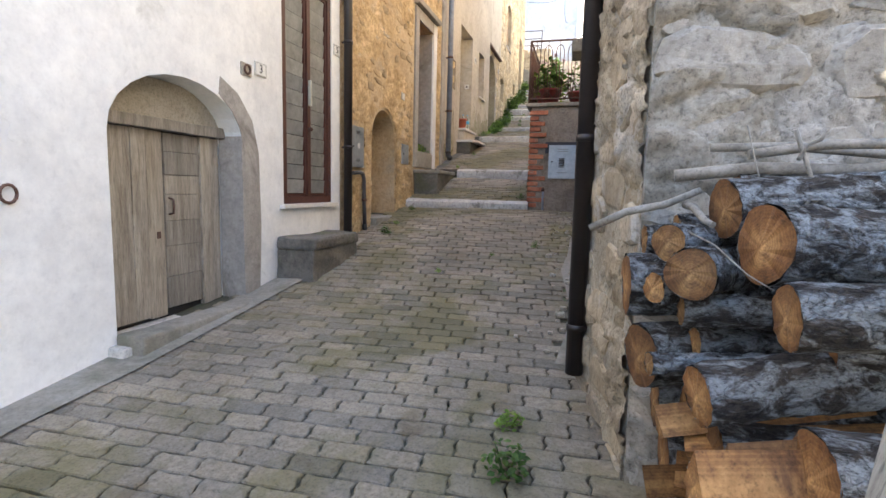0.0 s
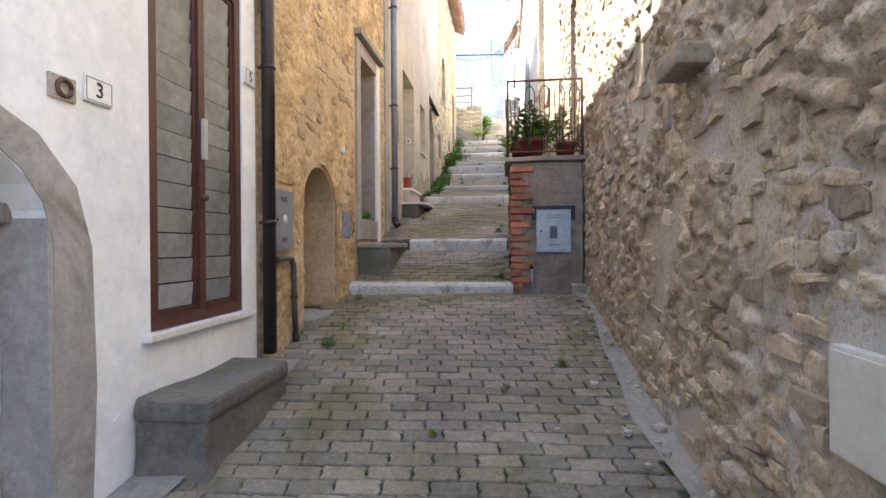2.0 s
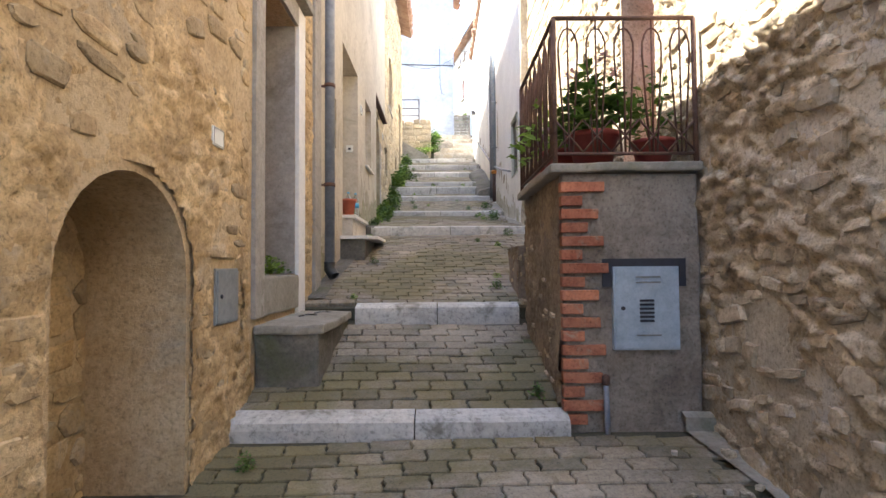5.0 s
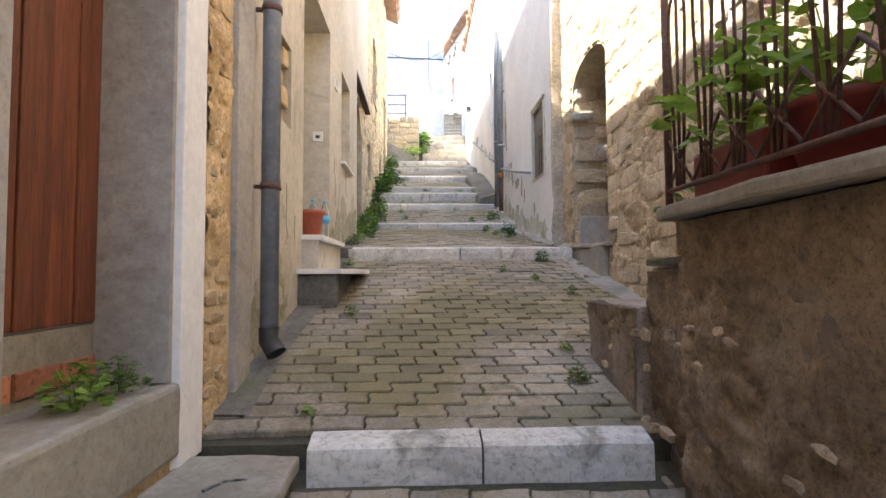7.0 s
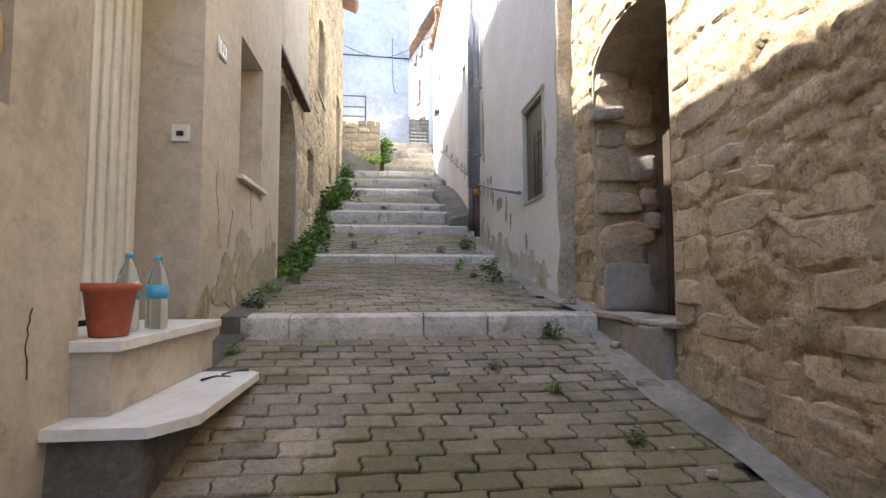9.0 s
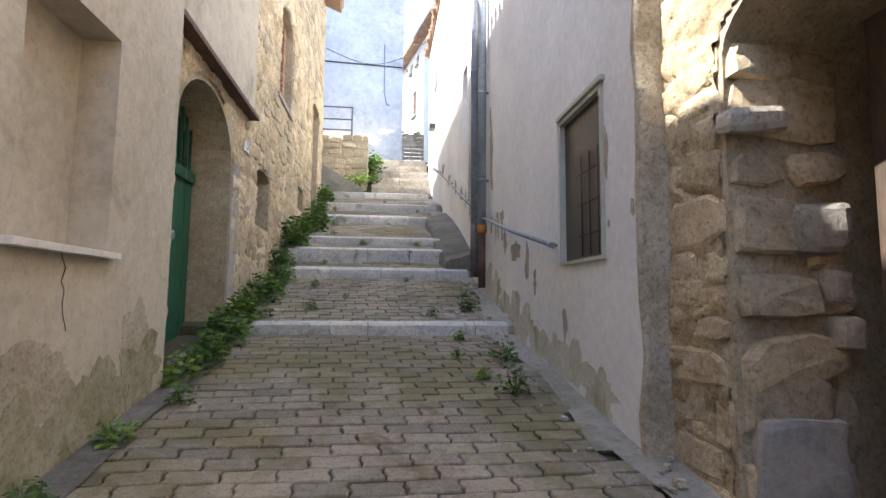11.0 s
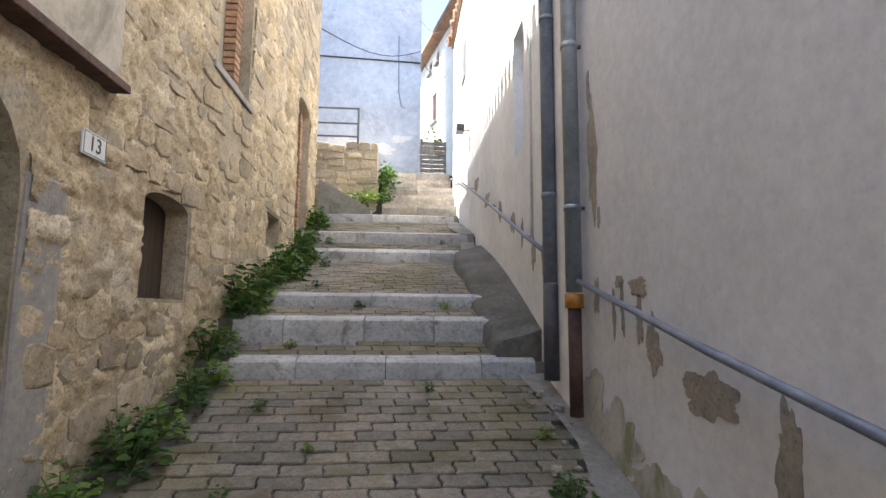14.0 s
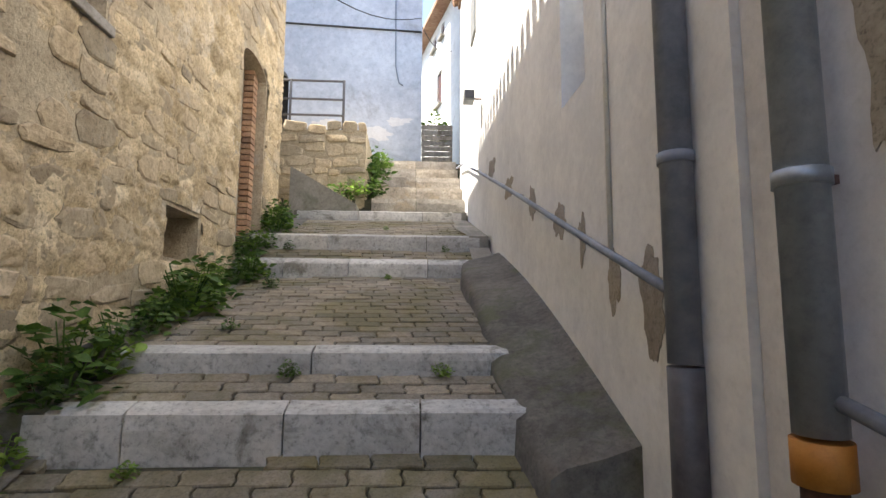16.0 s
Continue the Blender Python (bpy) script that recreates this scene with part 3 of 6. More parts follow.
def eave(name, label, x_out, x_in, y0, y1, z_out, z_in, parent=None):
    """A tiled roof: deck and rows of round tiles whose ends stand out over the wall."""
    roof = empty(name, label, "roof", kind="structure")
    bm = bmesh.new()
    vs = [bm.verts.new(p) for p in ((x_out, y0, z_out), (x_in, y0, z_in), (x_in, y1, z_in), (x_out, y1, z_out))]
    bm.faces.new(vs)
    r = bmesh.ops.extrude_face_region(bm, geom=bm.faces[:])
    for v in r["geom"]:
        if isinstance(v, bmesh.types.BMVert):
            v.co.z -= 0.08
    bmesh.ops.recalc_face_normals(bm, faces=bm.faces[:])
    part("deck", bm, "roof_tile", roof)
    bm = bmesh.new()
    s = 1 if x_in > x_out else -1
    y = y0 + 0.1
    rng = random.Random(int(y0 * 10))
    while y < y1:
        o = -0.15 if z_out < 9 else rng.uniform(0.02, 0.12)
        tube(bm, [(x_out - s * o, y, z_out + 0.03), (x_in, y + 0.01, z_in + 0.03)], [0.085, 0.075], 7)
        y += 0.21
    tagged(part("tiles", bm, "roof_tile", roof), kind="stuff")
    return roof


def rect(u0, u1, z0, z1):
    return [(u0, z0), (u1, z0), (u1, z1), (u0, z1)]


def street_wall(name, label, u0, u1, z0, z1, openings, depth, to_world, material, z1b=None):
    out = [(u0, z0), (u1, z0), (u1, z1b if z1b is not None else z1), (u0, z1)]
    bm = pierced(out, [arch_loop(*o) for o in openings], depth, to_world)
    return tagged(part(name, bm, material), label, "wall", kind="structure")


# west side: white plastered house, ochre stone house, beige plastered house, stone house
DOOR1 = (2.43, 3.68, 0.40, 2.18, 0.42)
SHUT = (4.26, 5.21, 1.27, 3.47, 0)
wall_w1 = street_wall("wall_west_1", "white lime-plastered house wall with grey damp stains", -7, 5.40, -1.2, 6.6, [DOOR1, SHUT], 0.45, facing_east(XL), "white_plaster")
NICHE = (6.30, 7.14, 0.95, 2.50, 0.42)
DOOR2 = (8.13, 8.93, 2.0, 4.12, 0)
wall_w2 = street_wall("wall_west_2", "ochre rubble stone house wall with pale mortar", 5.404, 9.75, 0.3, 6.9, [NICHE, DOOR2], 0.5, facing_east(XL), "ochre_mortar")
HOLE3 = (10.38, 10.66, 3.5, 4.08, 0)
DOOR11 = (11.05, 12.22, 2.5, 4.95, 0)
WIN11 = (12.98, 13.66, 3.78, 4.86, 0)
wall_w3 = street_wall("wall_west_3", "beige plastered house wall, cracked and mossy below", 9.754, 14.40, 1.2, 7.4, [HOLE3, DOOR11, WIN11], 0.45, facing_east(XL - 0.01), "beige_plaster", 8.1)
DOOR13 = (14.72, 16.02, 2.9, 5.33, 0.5)
SLIT1 = (17.02, 17.66, 4.40, 5.08, 0.08)
SLIT2 = (19.78, 20.36, 5.08, 5.46, 0)
WIN13 = (18.05, 18.9, 6.35, 7.75, 0.2)
DOORUP = (21.25, 22.1, 5.3, 7.55, 0.15)
wall_w4 = street_wall("wall_west_4", "yellow-brown stone house wall of rough blocks", 14.404, 22.85, 2.2, 10.3, [DOOR13, SLIT1, SLIT2, WIN13, DOORUP], 0.55, facing_east(XU), "ashlar_mortar")
shell("w1", "plain plaster wall of the white house", -9, XL - 0.46, -7, 5.40, -2, 6.6, "white_plaster", "e")
shell("w2", "plain wall of the stone house", -9, XL - 0.52, 5.404, 9.75, 0, 6.9, "ochre_mortar", "e")
shell("w3", "plain wall of the beige house", -9, XL - 0.48, 9.754, 14.40, 1, 7.4, "beige_plaster", "e")
tagged(part("wall_w4_end", boxed(-9, XU - 0.555, 22.45, 22.85, 2, 10.3), "ashlar_mortar"), "end wall of the stone house", "wall", kind="structure")
tagged(part("wall_w4_back", boxed(-9.3, -9.004, 14.404, 24.3, 2, 13.2), "ashlar_mortar"), "back wall of the stone house", "wall", kind="structure")
# unseen block, added so that the lane stays in shadow up to y 24.3
tagged(part("wall_wing", boxed(-9, -4.4, 22.854, 24.3, 4, 13.0), "ashlar_mortar"), "unseen block added behind the stone house to cast shade", "wall", kind="structure")
# unseen block, added to carry the roof end that shades the east window wall
tagged(part("wall_w3_upper", boxed(-9, XL - 0.5, 13.5, 14.40, 7.42, 10.3), "beige_plaster"), "unseen block added under the roof that shades the window wall", "wall", kind="structure")
eave("roof_west_1", "clay-tiled roof of the white house", XL + 0.35, -9.3, -7, 5.40, 6.72, 9.3)
eave("roof_west_2", "clay-tiled roof of the ochre stone house", XL + 0.35, -9.3, 5.42, 9.6, 6.80, 9.4)
eave("roof_west_3", "clay-tiled roof of the beige house", XL + 0.35, -9.3, 9.62, 11.9, 7.55, 10.1)
eave("roof_west_3", "clay-tiled roof of the beige house", XL + 0.35, -9.3, 11.92, 14.4, 8.05, 10.6)
# starts at y 13.45, over the beige house, so its shadow begins sooner
eave("roof_west_4", "clay-tiled roof of the stone house", XU + 0.35, -9.3, 13.45, 22.9, 10.42, 13.2)

# east side: rubble wall, stone wall with arched gateway, white house, its upper part
GATE_R = (11.80, 12.88, 2.55, 4.83, 0.24)
TERRACE_DOOR = (8.30, 8.95, 2.73, 4.95, 0)
wall_e1 = street_wall("wall_east_1", "grey-brown rubble stone house wall in crumbling mortar", 2.9, 10.0, -0.3, 7.6, [TERRACE_DOOR], 0.55, facing_west(XR), "rubble_mortar")
wall_e2 = street_wall("wall_east_2", "warm stone wall of large squared blocks", 10.004, 13.36, 1.4, 7.6, [GATE_R], 0.7, facing_west(XR - 0.01), "ashlar_mortar")
# slanting piece to the corner and the south face behind the woodpile
CORNER = (0.2, 2.02)
bm = bmesh.new()
lo = [bm.verts.new(p) for p in ((XR, 2.897, -0.3), (CORNER[0], CORNER[1], -0.3), (7.0, 1.75, -0.3), (7.0, 2.3, -0.3), (0.75, 2.6, -0.3), (0.55, 2.897, -0.3))]
r = bmesh.ops.extrude_face_region(bm, geom=[bm.faces.new(lo)])
for v in r["geom"]:
    if isinstance(v, bmesh.types.BMVert):
        v.co.z = 7.6
bmesh.ops.recalc_face_normals(bm, faces=bm.faces[:])
wall_e0 = tagged(part("wall_east_corner", bm, "rubble_mortar"), "stone corner and south wall of the rubble house", "wall", kind="structure")
RWIN = (13.75, 14.44, 3.82, 4.81, 0)
wall_e3 = street_wall("wall_east_3", "grey-white plastered house wall, flaking near the ground", 13.364, 17.30, 2.4, 10.6, [RWIN], 0.4, facing_west(XW), "grey_white_plaster")
REC = (18.50, 18.92, 5.92, 7.2, 0)
wall_e4 = street_wall("wall_east_4", "white plastered house wall, stained along its foot", 17.304, 25.4, 3.0, 10.6, [REC], 0.4, facing_west(XV), "white_plaster")
shell("e1", "plain wall of the rubble house", 0.56, 7, 2.9, 13.36, 0, 7.6, "rubble_mortar", "ws")
shell("e3", "plain wall of the white house", XW + 0.405, 7, 13.37, 25.4, 2, 10.6, "grey_white_plaster", "w")
eave("roof_east_1", "clay-tiled roof of the rubble house", XR - 0.3, 7.3, 2.0, 13.34, 7.65, 9.9)
eave("roof_east_3", "clay-tiled roof of the white house", XV - 0.04, 7.3, 13.38, 25.5, 10.68, 12.9)

# head of the lane: blue house, terrace wall, far house
wall_blue = street_wall("wall_north_blue", "pale blue plastered house wall with grey damp patches", -9.0, -0.88, 5.0, 14.5, [(-4.6, -3.86, 7.9, 10.1, 0.35)], 0.4, facing_south(27.2), "blue_plaster")
shell("blue", "plain blue house wall", -9, -0.88, 27.605, 28.9, 6, 14.5, "blue_plaster", "s")
eave("roof_blue", "clay-tiled roof of the blue house", -0.6, -5.0, 27.0, 29.0, 14.55, 16.2)
# closing houses behind the start
tagged(part("wall_south", boxed(-9, 12, -13, -12.6, -4, 5.5), "beige_plaster"), "plain house wall across the square", "wall", kind="structure")
tagged(part("wall_south_east", boxed(9, 9.4, -12.5, 2.2, -3, 5.5), "beige_plaster"), "plain house wall beside the square", "wall", kind="structure")
low_wall = tagged(part("wall_terrace", boxed(-4.4, -1.87, 24.6, 27.19, 5.8, 7.76), "ashlar_mortar"), "low terrace wall of squared yellow stones", "wall", kind="structure")


# ---- kerbs, aprons and bare concrete along the walls ----
strip("gutter_west", lambda y: (-2.74, -2.44 + 0.03 * math.sin(y * 3)), "concrete", "concrete apron along the foot of the white house", 0.012, -6, 5.6)
strip("gutter_west", lambda y: (-2.74, -2.56 + 0.02 * math.sin(y * 3)), "dark_concrete", "mossy concrete edge along the house wall", 0.012, 9.3, 14.4)
strip("gutter_west", lambda y: (-2.9, -2.58 + 0.05 * math.sin(y * 2.3)), "dark_concrete", "earth and moss edge along the stone house", 0.012, 14.4, 24.0)
strip("gutter_east", lambda y: (-0.13 + 0.05 * math.sin(y * 2.1) + 0.03 * math.sin(y * 7.3), 0.03), "concrete", "concrete gutter along the foot of the rubble wall", 0.012, 2.95, 7.68)
strip("gutter_east", lambda y: (-0.24 + 0.06 * math.sin(y * 3.1) + 0.03 * math.sin(y * 8.7), 0.02), "concrete", "concrete gutter along the stone wall", 0.003, 9.94, 13.4)
strip("gutter_east", lambda y: (-0.34 + 0.05 * math.sin(y * 2.7) + 0.03 * math.sin(y * 9.1), -0.1), "concrete", "concrete gutter along the foot of the white house", 0.003, 13.4, 17.92)
bm = bmesh.new()
prev = None
for k in range(23):
    t = k / 22
    yy, zz = 17.98 + 3.2 * t, 4.11 + 1.1 * t + 0.08 * math.sin(math.pi * t)
    out = -0.53 - 0.10 * math.sin(math.pi * t) - 0.03 * math.sin(9 * t)
    row = [bm.verts.new((x, yy, z)) for x, z in ((out - 0.04, zz - 0.55), (out, zz - 0.04), (out + 0.06, zz), (-0.30, zz + 0.04), (-0.12, zz + 0.10))]
    if prev:
        for a in range(4):
            bm.faces.new((prev[a], prev[a + 1], row[a + 1], row[a])).smooth = True
    else:
        bm.faces.new(row + [bm.verts.new((-0.12, yy, zz - 0.55))])
    prev = row
tagged(part("side_ramp", bm, "dark_concrete"), "dark patched concrete ramp beside the steps", "ramp", kind="structure")
strip("gutter_east", lambda y: (-0.46 + 0.04 * math.sin(y * 2.7), -0.2), "concrete", "concrete gutter beside the steps", 0.02, 21.2, 24.0)


def rock(x0, x1, y0, y1, z0, z1, seed, amp=0.015, cuts=5, bevel=0.02):
    """A worn block: a box cut fine, its corners rounded and its faces uneven."""
    bm = boxed(x0, x1, y0, y1, z0, z1, bevel)
    bmesh.ops.subdivide_edges(bm, edges=[e for e in bm.edges if e.calc_length() > 0.1], cuts=cuts, use_grid_fill=True)
    for v in bm.verts:
        n = noise.noise_vector(v.co * 5 + Vector((seed, 0, 0)))
        v.co += n * amp
    return bm


# ---- white house: plank door, shutter door, bench, pipe ----
door = empty("door_1", "weathered grey plank door under an arch, shut", "door", kind="structure")
XD = -2.95
part("backing", boxed(XD - 0.06, XD - 0.03, 2.45, 3.67, 0.42, 1.84), "unlit_black", door)
rng = random.Random(5)
edges_l = [2.46, 2.63, 2.80, 2.93, 3.08]
for a, b in zip(edges_l, edges_l[1:]):
    part("plank", boxed(XD - 0.03, XD + rng.uniform(-0.004, 0.004), a + 0.004, b - 0.004, 0.46 + rng.uniform(0, 0.03), 1.815, 0.004), "grey_wood", door)
z = 0.52
while z < 1.78:
    h = rng.uniform(0.14, 0.24)
    part("plank", boxed(XD - 0.03, XD + rng.uniform(-0.006, 0.002), 3.09, 3.44, z + 0.003, min(z + h, 1.81), 0.004), "grey_wood", door)
    z += h
part("stile", boxed(XD - 0.03, XD + 0.012, 3.445, 3.55, 0.47, 1.815, 0.004), "grey_wood", door)
part("stile", boxed(XD - 0.03, XD + 0.006, 3.555, 3.655, 0.47, 1.815, 0.004), "grey_wood", door)
part("handle", tubed([(XD, 3.12, 1.22), (XD + 0.04, 3.12, 1.23), (XD + 0.045, 3.12, 1.28), (XD + 0.04, 3.12, 1.33), (XD, 3.12, 1.34)], 0.008, 8), "rust_iron", door, "rusty iron pull handle")
part("keyhole_plate", boxed(XD, XD + 0.006, 3.0, 3.03, 1.05, 1.10), "rust_iron", door)
tagged(part("lintel", rock(-3.06, -2.88, 2.44, 3.67, 1.82, 1.90, 3, 0.006, 3, 0.008), "grey_wood"), "weathered wooden lintel beam over the plank door", "lintel", kind="structure")
tagged(part("tympanum", pierced(arch_loop(2.44, 3.67, 1.90, 2.17, 0.26), [], 0.06, facing_east(-2.92)), "bare_mortar"), "bare mortar infill under the arch", "infill", kind="structure")
tagged(part("door_surround", pierced([(3.685, 0.50), (3.87, 0.56), (3.90, 1.1), (3.88, 1.72), (3.80, 1.98), (3.62, 2.17), (3.42, 2.26), (3.40, 2.13), (3.55, 2.02), (3.64, 1.90), (3.685, 1.74)], [], 0.006, lambda u, d, z: (XL + 0.006 - d, u, z)), "grey_render"), "grey cement band beside the arched door", "door surround", kind="structure")
tagged(part("threshold", rock(-3.02, -2.60, 2.36, 3.70, 0.30, 0.455, 4, 0.008), "marble"), "worn white stone threshold of the plank door", "threshold", kind="structure")
tagged(part("kerb", rock(-2.72, -2.52, 2.42, 4.12, 0.2, 0.52, 8, 0.012, 8), "concrete"), "low concrete kerb under the white house", "kerb", kind="structure")

bench = empty("stone_bench", "dark weathered concrete bench against the white house", "bench")
part("block", rock(-2.715, -2.34, 4.12, 5.04, 0.40, 0.885, 11, 0.025, 8, 0.03), "dark_concrete", bench)
part("seat_slab", rock(-2.715, -2.32, 4.10, 5.06, 0.87, 0.98, 12, 0.022, 8, 0.03), "dark_concrete", bench, "worn seat slab with eroded edges")

shut = empty("door_2", "tall two-leaf door with brown frame and grey louvre slats, shut", "door", kind="structure")
XS = XL - 0.03
part("frame", pierced(rect(4.265, 5.205, 1.28, 3.465), [rect(4.335, 4.715, 1.35, 3.39), rect(4.775, 5.14, 1.35, 3.39)], 0.06, facing_east(XS + 0.02)), "shutter_frame", shut)
for a, b in ((4.335, 4.715), (4.775, 5.14)):
    leaf = part("leaf", pierced(rect(a + 0.004, b - 0.004, 1.354, 3.386), [rect(a + 0.024, b - 0.024, 1.374, 3.366)], 0.035, facing_east(XS)), "shutter_frame", shut)
    part("backing", boxed(XS - 0.05, XS - 0.04, a, b, 1.35, 3.39), "unlit_black", shut)
    for k in range(14):
        z0 = 1.38 + k * 0.1419
        part("slat", boxed(-0.005, 0.005, a + 0.026, b - 0.026, 0, 0.134, 0.002, pose(XS - 0.025, 0, z0, 0, 5)), "slat_grey", leaf)
part("handle", boxed(XS + 0.02, XS + 0.05, 4.73, 4.765, 2.25, 2.50, 0.008), "cream_metal", shut, "cream plastic door handle")
part("knob", lathe([(0.012, 0), (0.02, 0.01), (0.02, 0.03), (0.01, 0.04)], 12, pose(XS + 0.02, 4.745, 2.02, 0, 90)), "rust_iron", shut)
tagged(part("sill", rock(-2.80, -2.67, 4.20, 5.27, 1.235, 1.275, 5, 0.002, 3, 0.006), "clean_marble"), "white marble sill of the louvred door", "sill", kind="structure")
tagged(part("door_reveal", rock(-2.94, XL + 0.004, 3.662, 3.69, 0.47, 1.84, 6, 0.006, 5, 0.004), "grey_render"), "grey cement reveal of the arched door", "door surround", kind="structure")


def downpipe(name, label, x, y, z0, z1, r, material, clamps, shoe=None, lower=None, side=-1):
    own = empty(name, label, "pipe")
    part("pipe", tubed([(x, y, z0), (x, y, (z0 + z1) / 2), (x, y, z1)], r, 16), material, own)
    for z in clamps:
        part("clamp", tubed([(x, y, z - 0.018), (x, y, z + 0.018)], r * 1.12, 16), "rust_iron" if shoe else material, own)
        part("bracket", boxed(min(x, x + side * 0.09), max(x, x + side * 0.09), y - 0.01, y + 0.01, z - 0.01, z + 0.01), "rust_iron", own)
    if lower:
        part("lower_pipe", tubed([(x, y, z0 - 0.01), (x, y, lower)], r * 1.05, 16), "dark_pipe", own, "darker lower length of pipe")
    if shoe:
        part("shoe", tubed([(x, y, z0 + 0.02), (x, y, z0 - 0.05), (x + shoe, y - 0.03, z0 - 0.12)], [r * 1.1, r * 1.1, r * 1.1], 16, False), "cable", own, "black plastic outlet shoe")
    return own


downpipe("downpipe", "dark brown metal downpipe on the white house", -2.64, 5.45, 0.93, 6.7, 0.048, "brown_pipe", (1.9, 3.05, 4.4, 5.8))
downpipe("downpipe", "dark brown metal downpipe at the rubble house corner", -0.012, 2.72, 0.50, 7.6, 0.046, "brown_pipe", (0.75, 1.72, 3.1, 5.0), side=1)
downpipe("downpipe", "grey plastic downpipe with rusty clamps on the beige house", -2.63, 9.84, 2.16, 7.5, 0.05, "grey_pipe", (2.95, 3.95, 5.5), shoe=0.05)
downpipe("downpipe", "grey downpipe with a darker lower length on the white house", XV - 0.05, 17.54, 4.55, 10.5, 0.052, "grey_pipe", (5.2, 6.6, 8.4), lower=3.85, side=1)
p2 = downpipe("downpipe", "shiny grey-blue downpipe ending in rusty iron", XV - 0.05, 17.02, 4.46, 10.3, 0.052, "galvanised", (5.0, 6.1, 8.0), side=1)
part("joint_tape", tubed([(XV - 0.05, 17.02, 4.36), (XV - 0.05, 17.02, 4.45)], 0.058, 16), "orange_tape", p2, "orange tape round the pipe joint")
part("iron_end", tubed([(XV - 0.05, 17.02, 3.7), (XV - 0.05, 17.02, 4.36)], 0.043, 14), "rust_iron", p2, "rusty iron lower end")


def stroke_plate(name, label, text, to_world, yaw, u, z, w, h):
    """An enamel number plate on a wall with built-in lettering."""
    own = empty(name, label, "sign")
    bm = boxed(-w / 2, w / 2, -0.008, 0.004, -h / 2, h / 2, 0.004)
    m = Matrix.Translation(to_world(u, -0.006, z)) @ pose(0, 0, 0, 0, 0, yaw)
    bm.transform(m)
    part("plate", bm, "white_tile", own)
    if text:
        cu = bpy.data.curves.new("digits", "FONT")
        cu.body, cu.size, cu.align_x, cu.align_y, cu.extrude = text, h * 0.85, "CENTER", "CENTER", 0.001
        tmp = bpy.data.objects.new("tmp", cu)
        me = bpy.data.meshes.new_from_object(tmp)
        bpy.data.objects.remove(tmp)
        me.transform(m @ pose(0, -0.011, 0, 90, 0, 0))
        me.materials.append(M["ink"])
        link_mesh("digits", me, own)
    bm = pierced(rect(-w * 0.46, w * 0.46, -h * 0.44, h * 0.44), [rect(-w * 0.44, w * 0.44, -h * 0.41, h * 0.41)], 0.002, lambda a, d, c: m @ Vector((a, -0.0105 + d, c)))
    part("border", bm, "slat_grey", own)
    return own


stroke_plate("number_plate", "white tile house number 3 with a thin border", "3", facing_east(XL), 90, 3.92, 2.42, 0.16, 0.115)
stroke_plate("number_plate", "white tile house number 5 with a thin border", "5", facing_east(XL), 90, 5.31, 2.93, 0.15, 0.115)
stroke_plate("number_plate", "white tile house number 11 with a thin border", "11", facing_east(XL - 0.01), 90, 12.52, 4.53, 0.17, 0.12)
stroke_plate("number_plate", "white tile house number 13 with a thin border", "13", facing_east(XU + 0.02), 90, 16.43, 5.13, 0.2, 0.125)
stroke_plate("number_plate", "small blank white tile on the ochre stone wall", "", facing_east(XL + 0.012), 90, 7.42, 2.81, 0.13, 0.10)

for (yy, zz, lab) in ((3.73, 2.38, "rusty square wall fitting beside the house number"),):
    own = empty("wall_fitting", lab, "fitting")
    part("plate", rock(XL - 0.005, XL + 0.012, yy - 0.065, yy + 0.065, zz - 0.05, zz + 0.05, 2, 0.003, 2, 0.004), "bare_mortar", own)
    part("ring", tubed([(XL + 0.02, yy + 0.035 * math.cos(a), zz + 0.035 * math.sin(a)) for a in (k * math.pi / 6 for k in range(13))], 0.009, 8), "rust_iron", own)
own = empty("wall_ring", "rusted iron tethering ring in the plaster", "ring")
part("ring", tubed([(XL + 0.015, 1.86 + 0.04 * math.cos(a), 1.38 + 0.045 * math.sin(a)) for a in (k * math.pi / 6 for k in range(13))], 0.008, 8), "rust_iron", own)


def cabinet(name, label, to_world, y0, y1, z0, z1, material, depth=0.03, slots=True):
    own = empty(name, label, "cabinet")
    f = lambda u, d, z: to_world(u, d, z)
    part("body", pierced(rect(y0, y1, z0, z1), [], depth + 0.05, lambda u, d, z: f(u, d - depth, z)), material, own)
    lid = part("door", pierced(rect(y0 + 0.012, y1 - 0.012, z0 + 0.012, z1 - 0.012), [], 0.008, lambda u, d, z: f(u, d - depth - 0.008, z)), material, own)
    c = (y0 + y1) / 2
    if slots:
        for zb in (z0 + 0.07, z1 - 0.09):
            for k in range(3):
                part("vent_slot", pierced(rect(c - 0.045, c + 0.045, zb + k * 0.013, zb + k * 0.013 + 0.006), [], 0.003, lambda u, d, z: f(u, d - depth - 0.011, z)), "ink", lid)
    part("lock", pierced([(y0 + 0.05 + 0.012 * math.cos(a), (z0 + z1) / 2 + 0.012 * math.sin(a)) for a in (k * math.pi / 5 for k in range(10))], [], 0.006, lambda u, d, z: f(u, d - depth - 0.014, z)), "ink", lid)
    return own


cab = cabinet("meter_cabinet", "grey metal meter cabinet with vent slots on the stone wall", facing_east(XL), 5.63, 5.99, 1.69, 2.18, "galvanised")
part("badge", lathe([(0.035, 0), (0.035, 0.004)], 16, pose(XL + 0.037, 5.83, 1.95, 0, 90)), "white_tile", cab)
own = empty("conduit", "grey steel conduit bent down from the meter cabinet", "pipe")
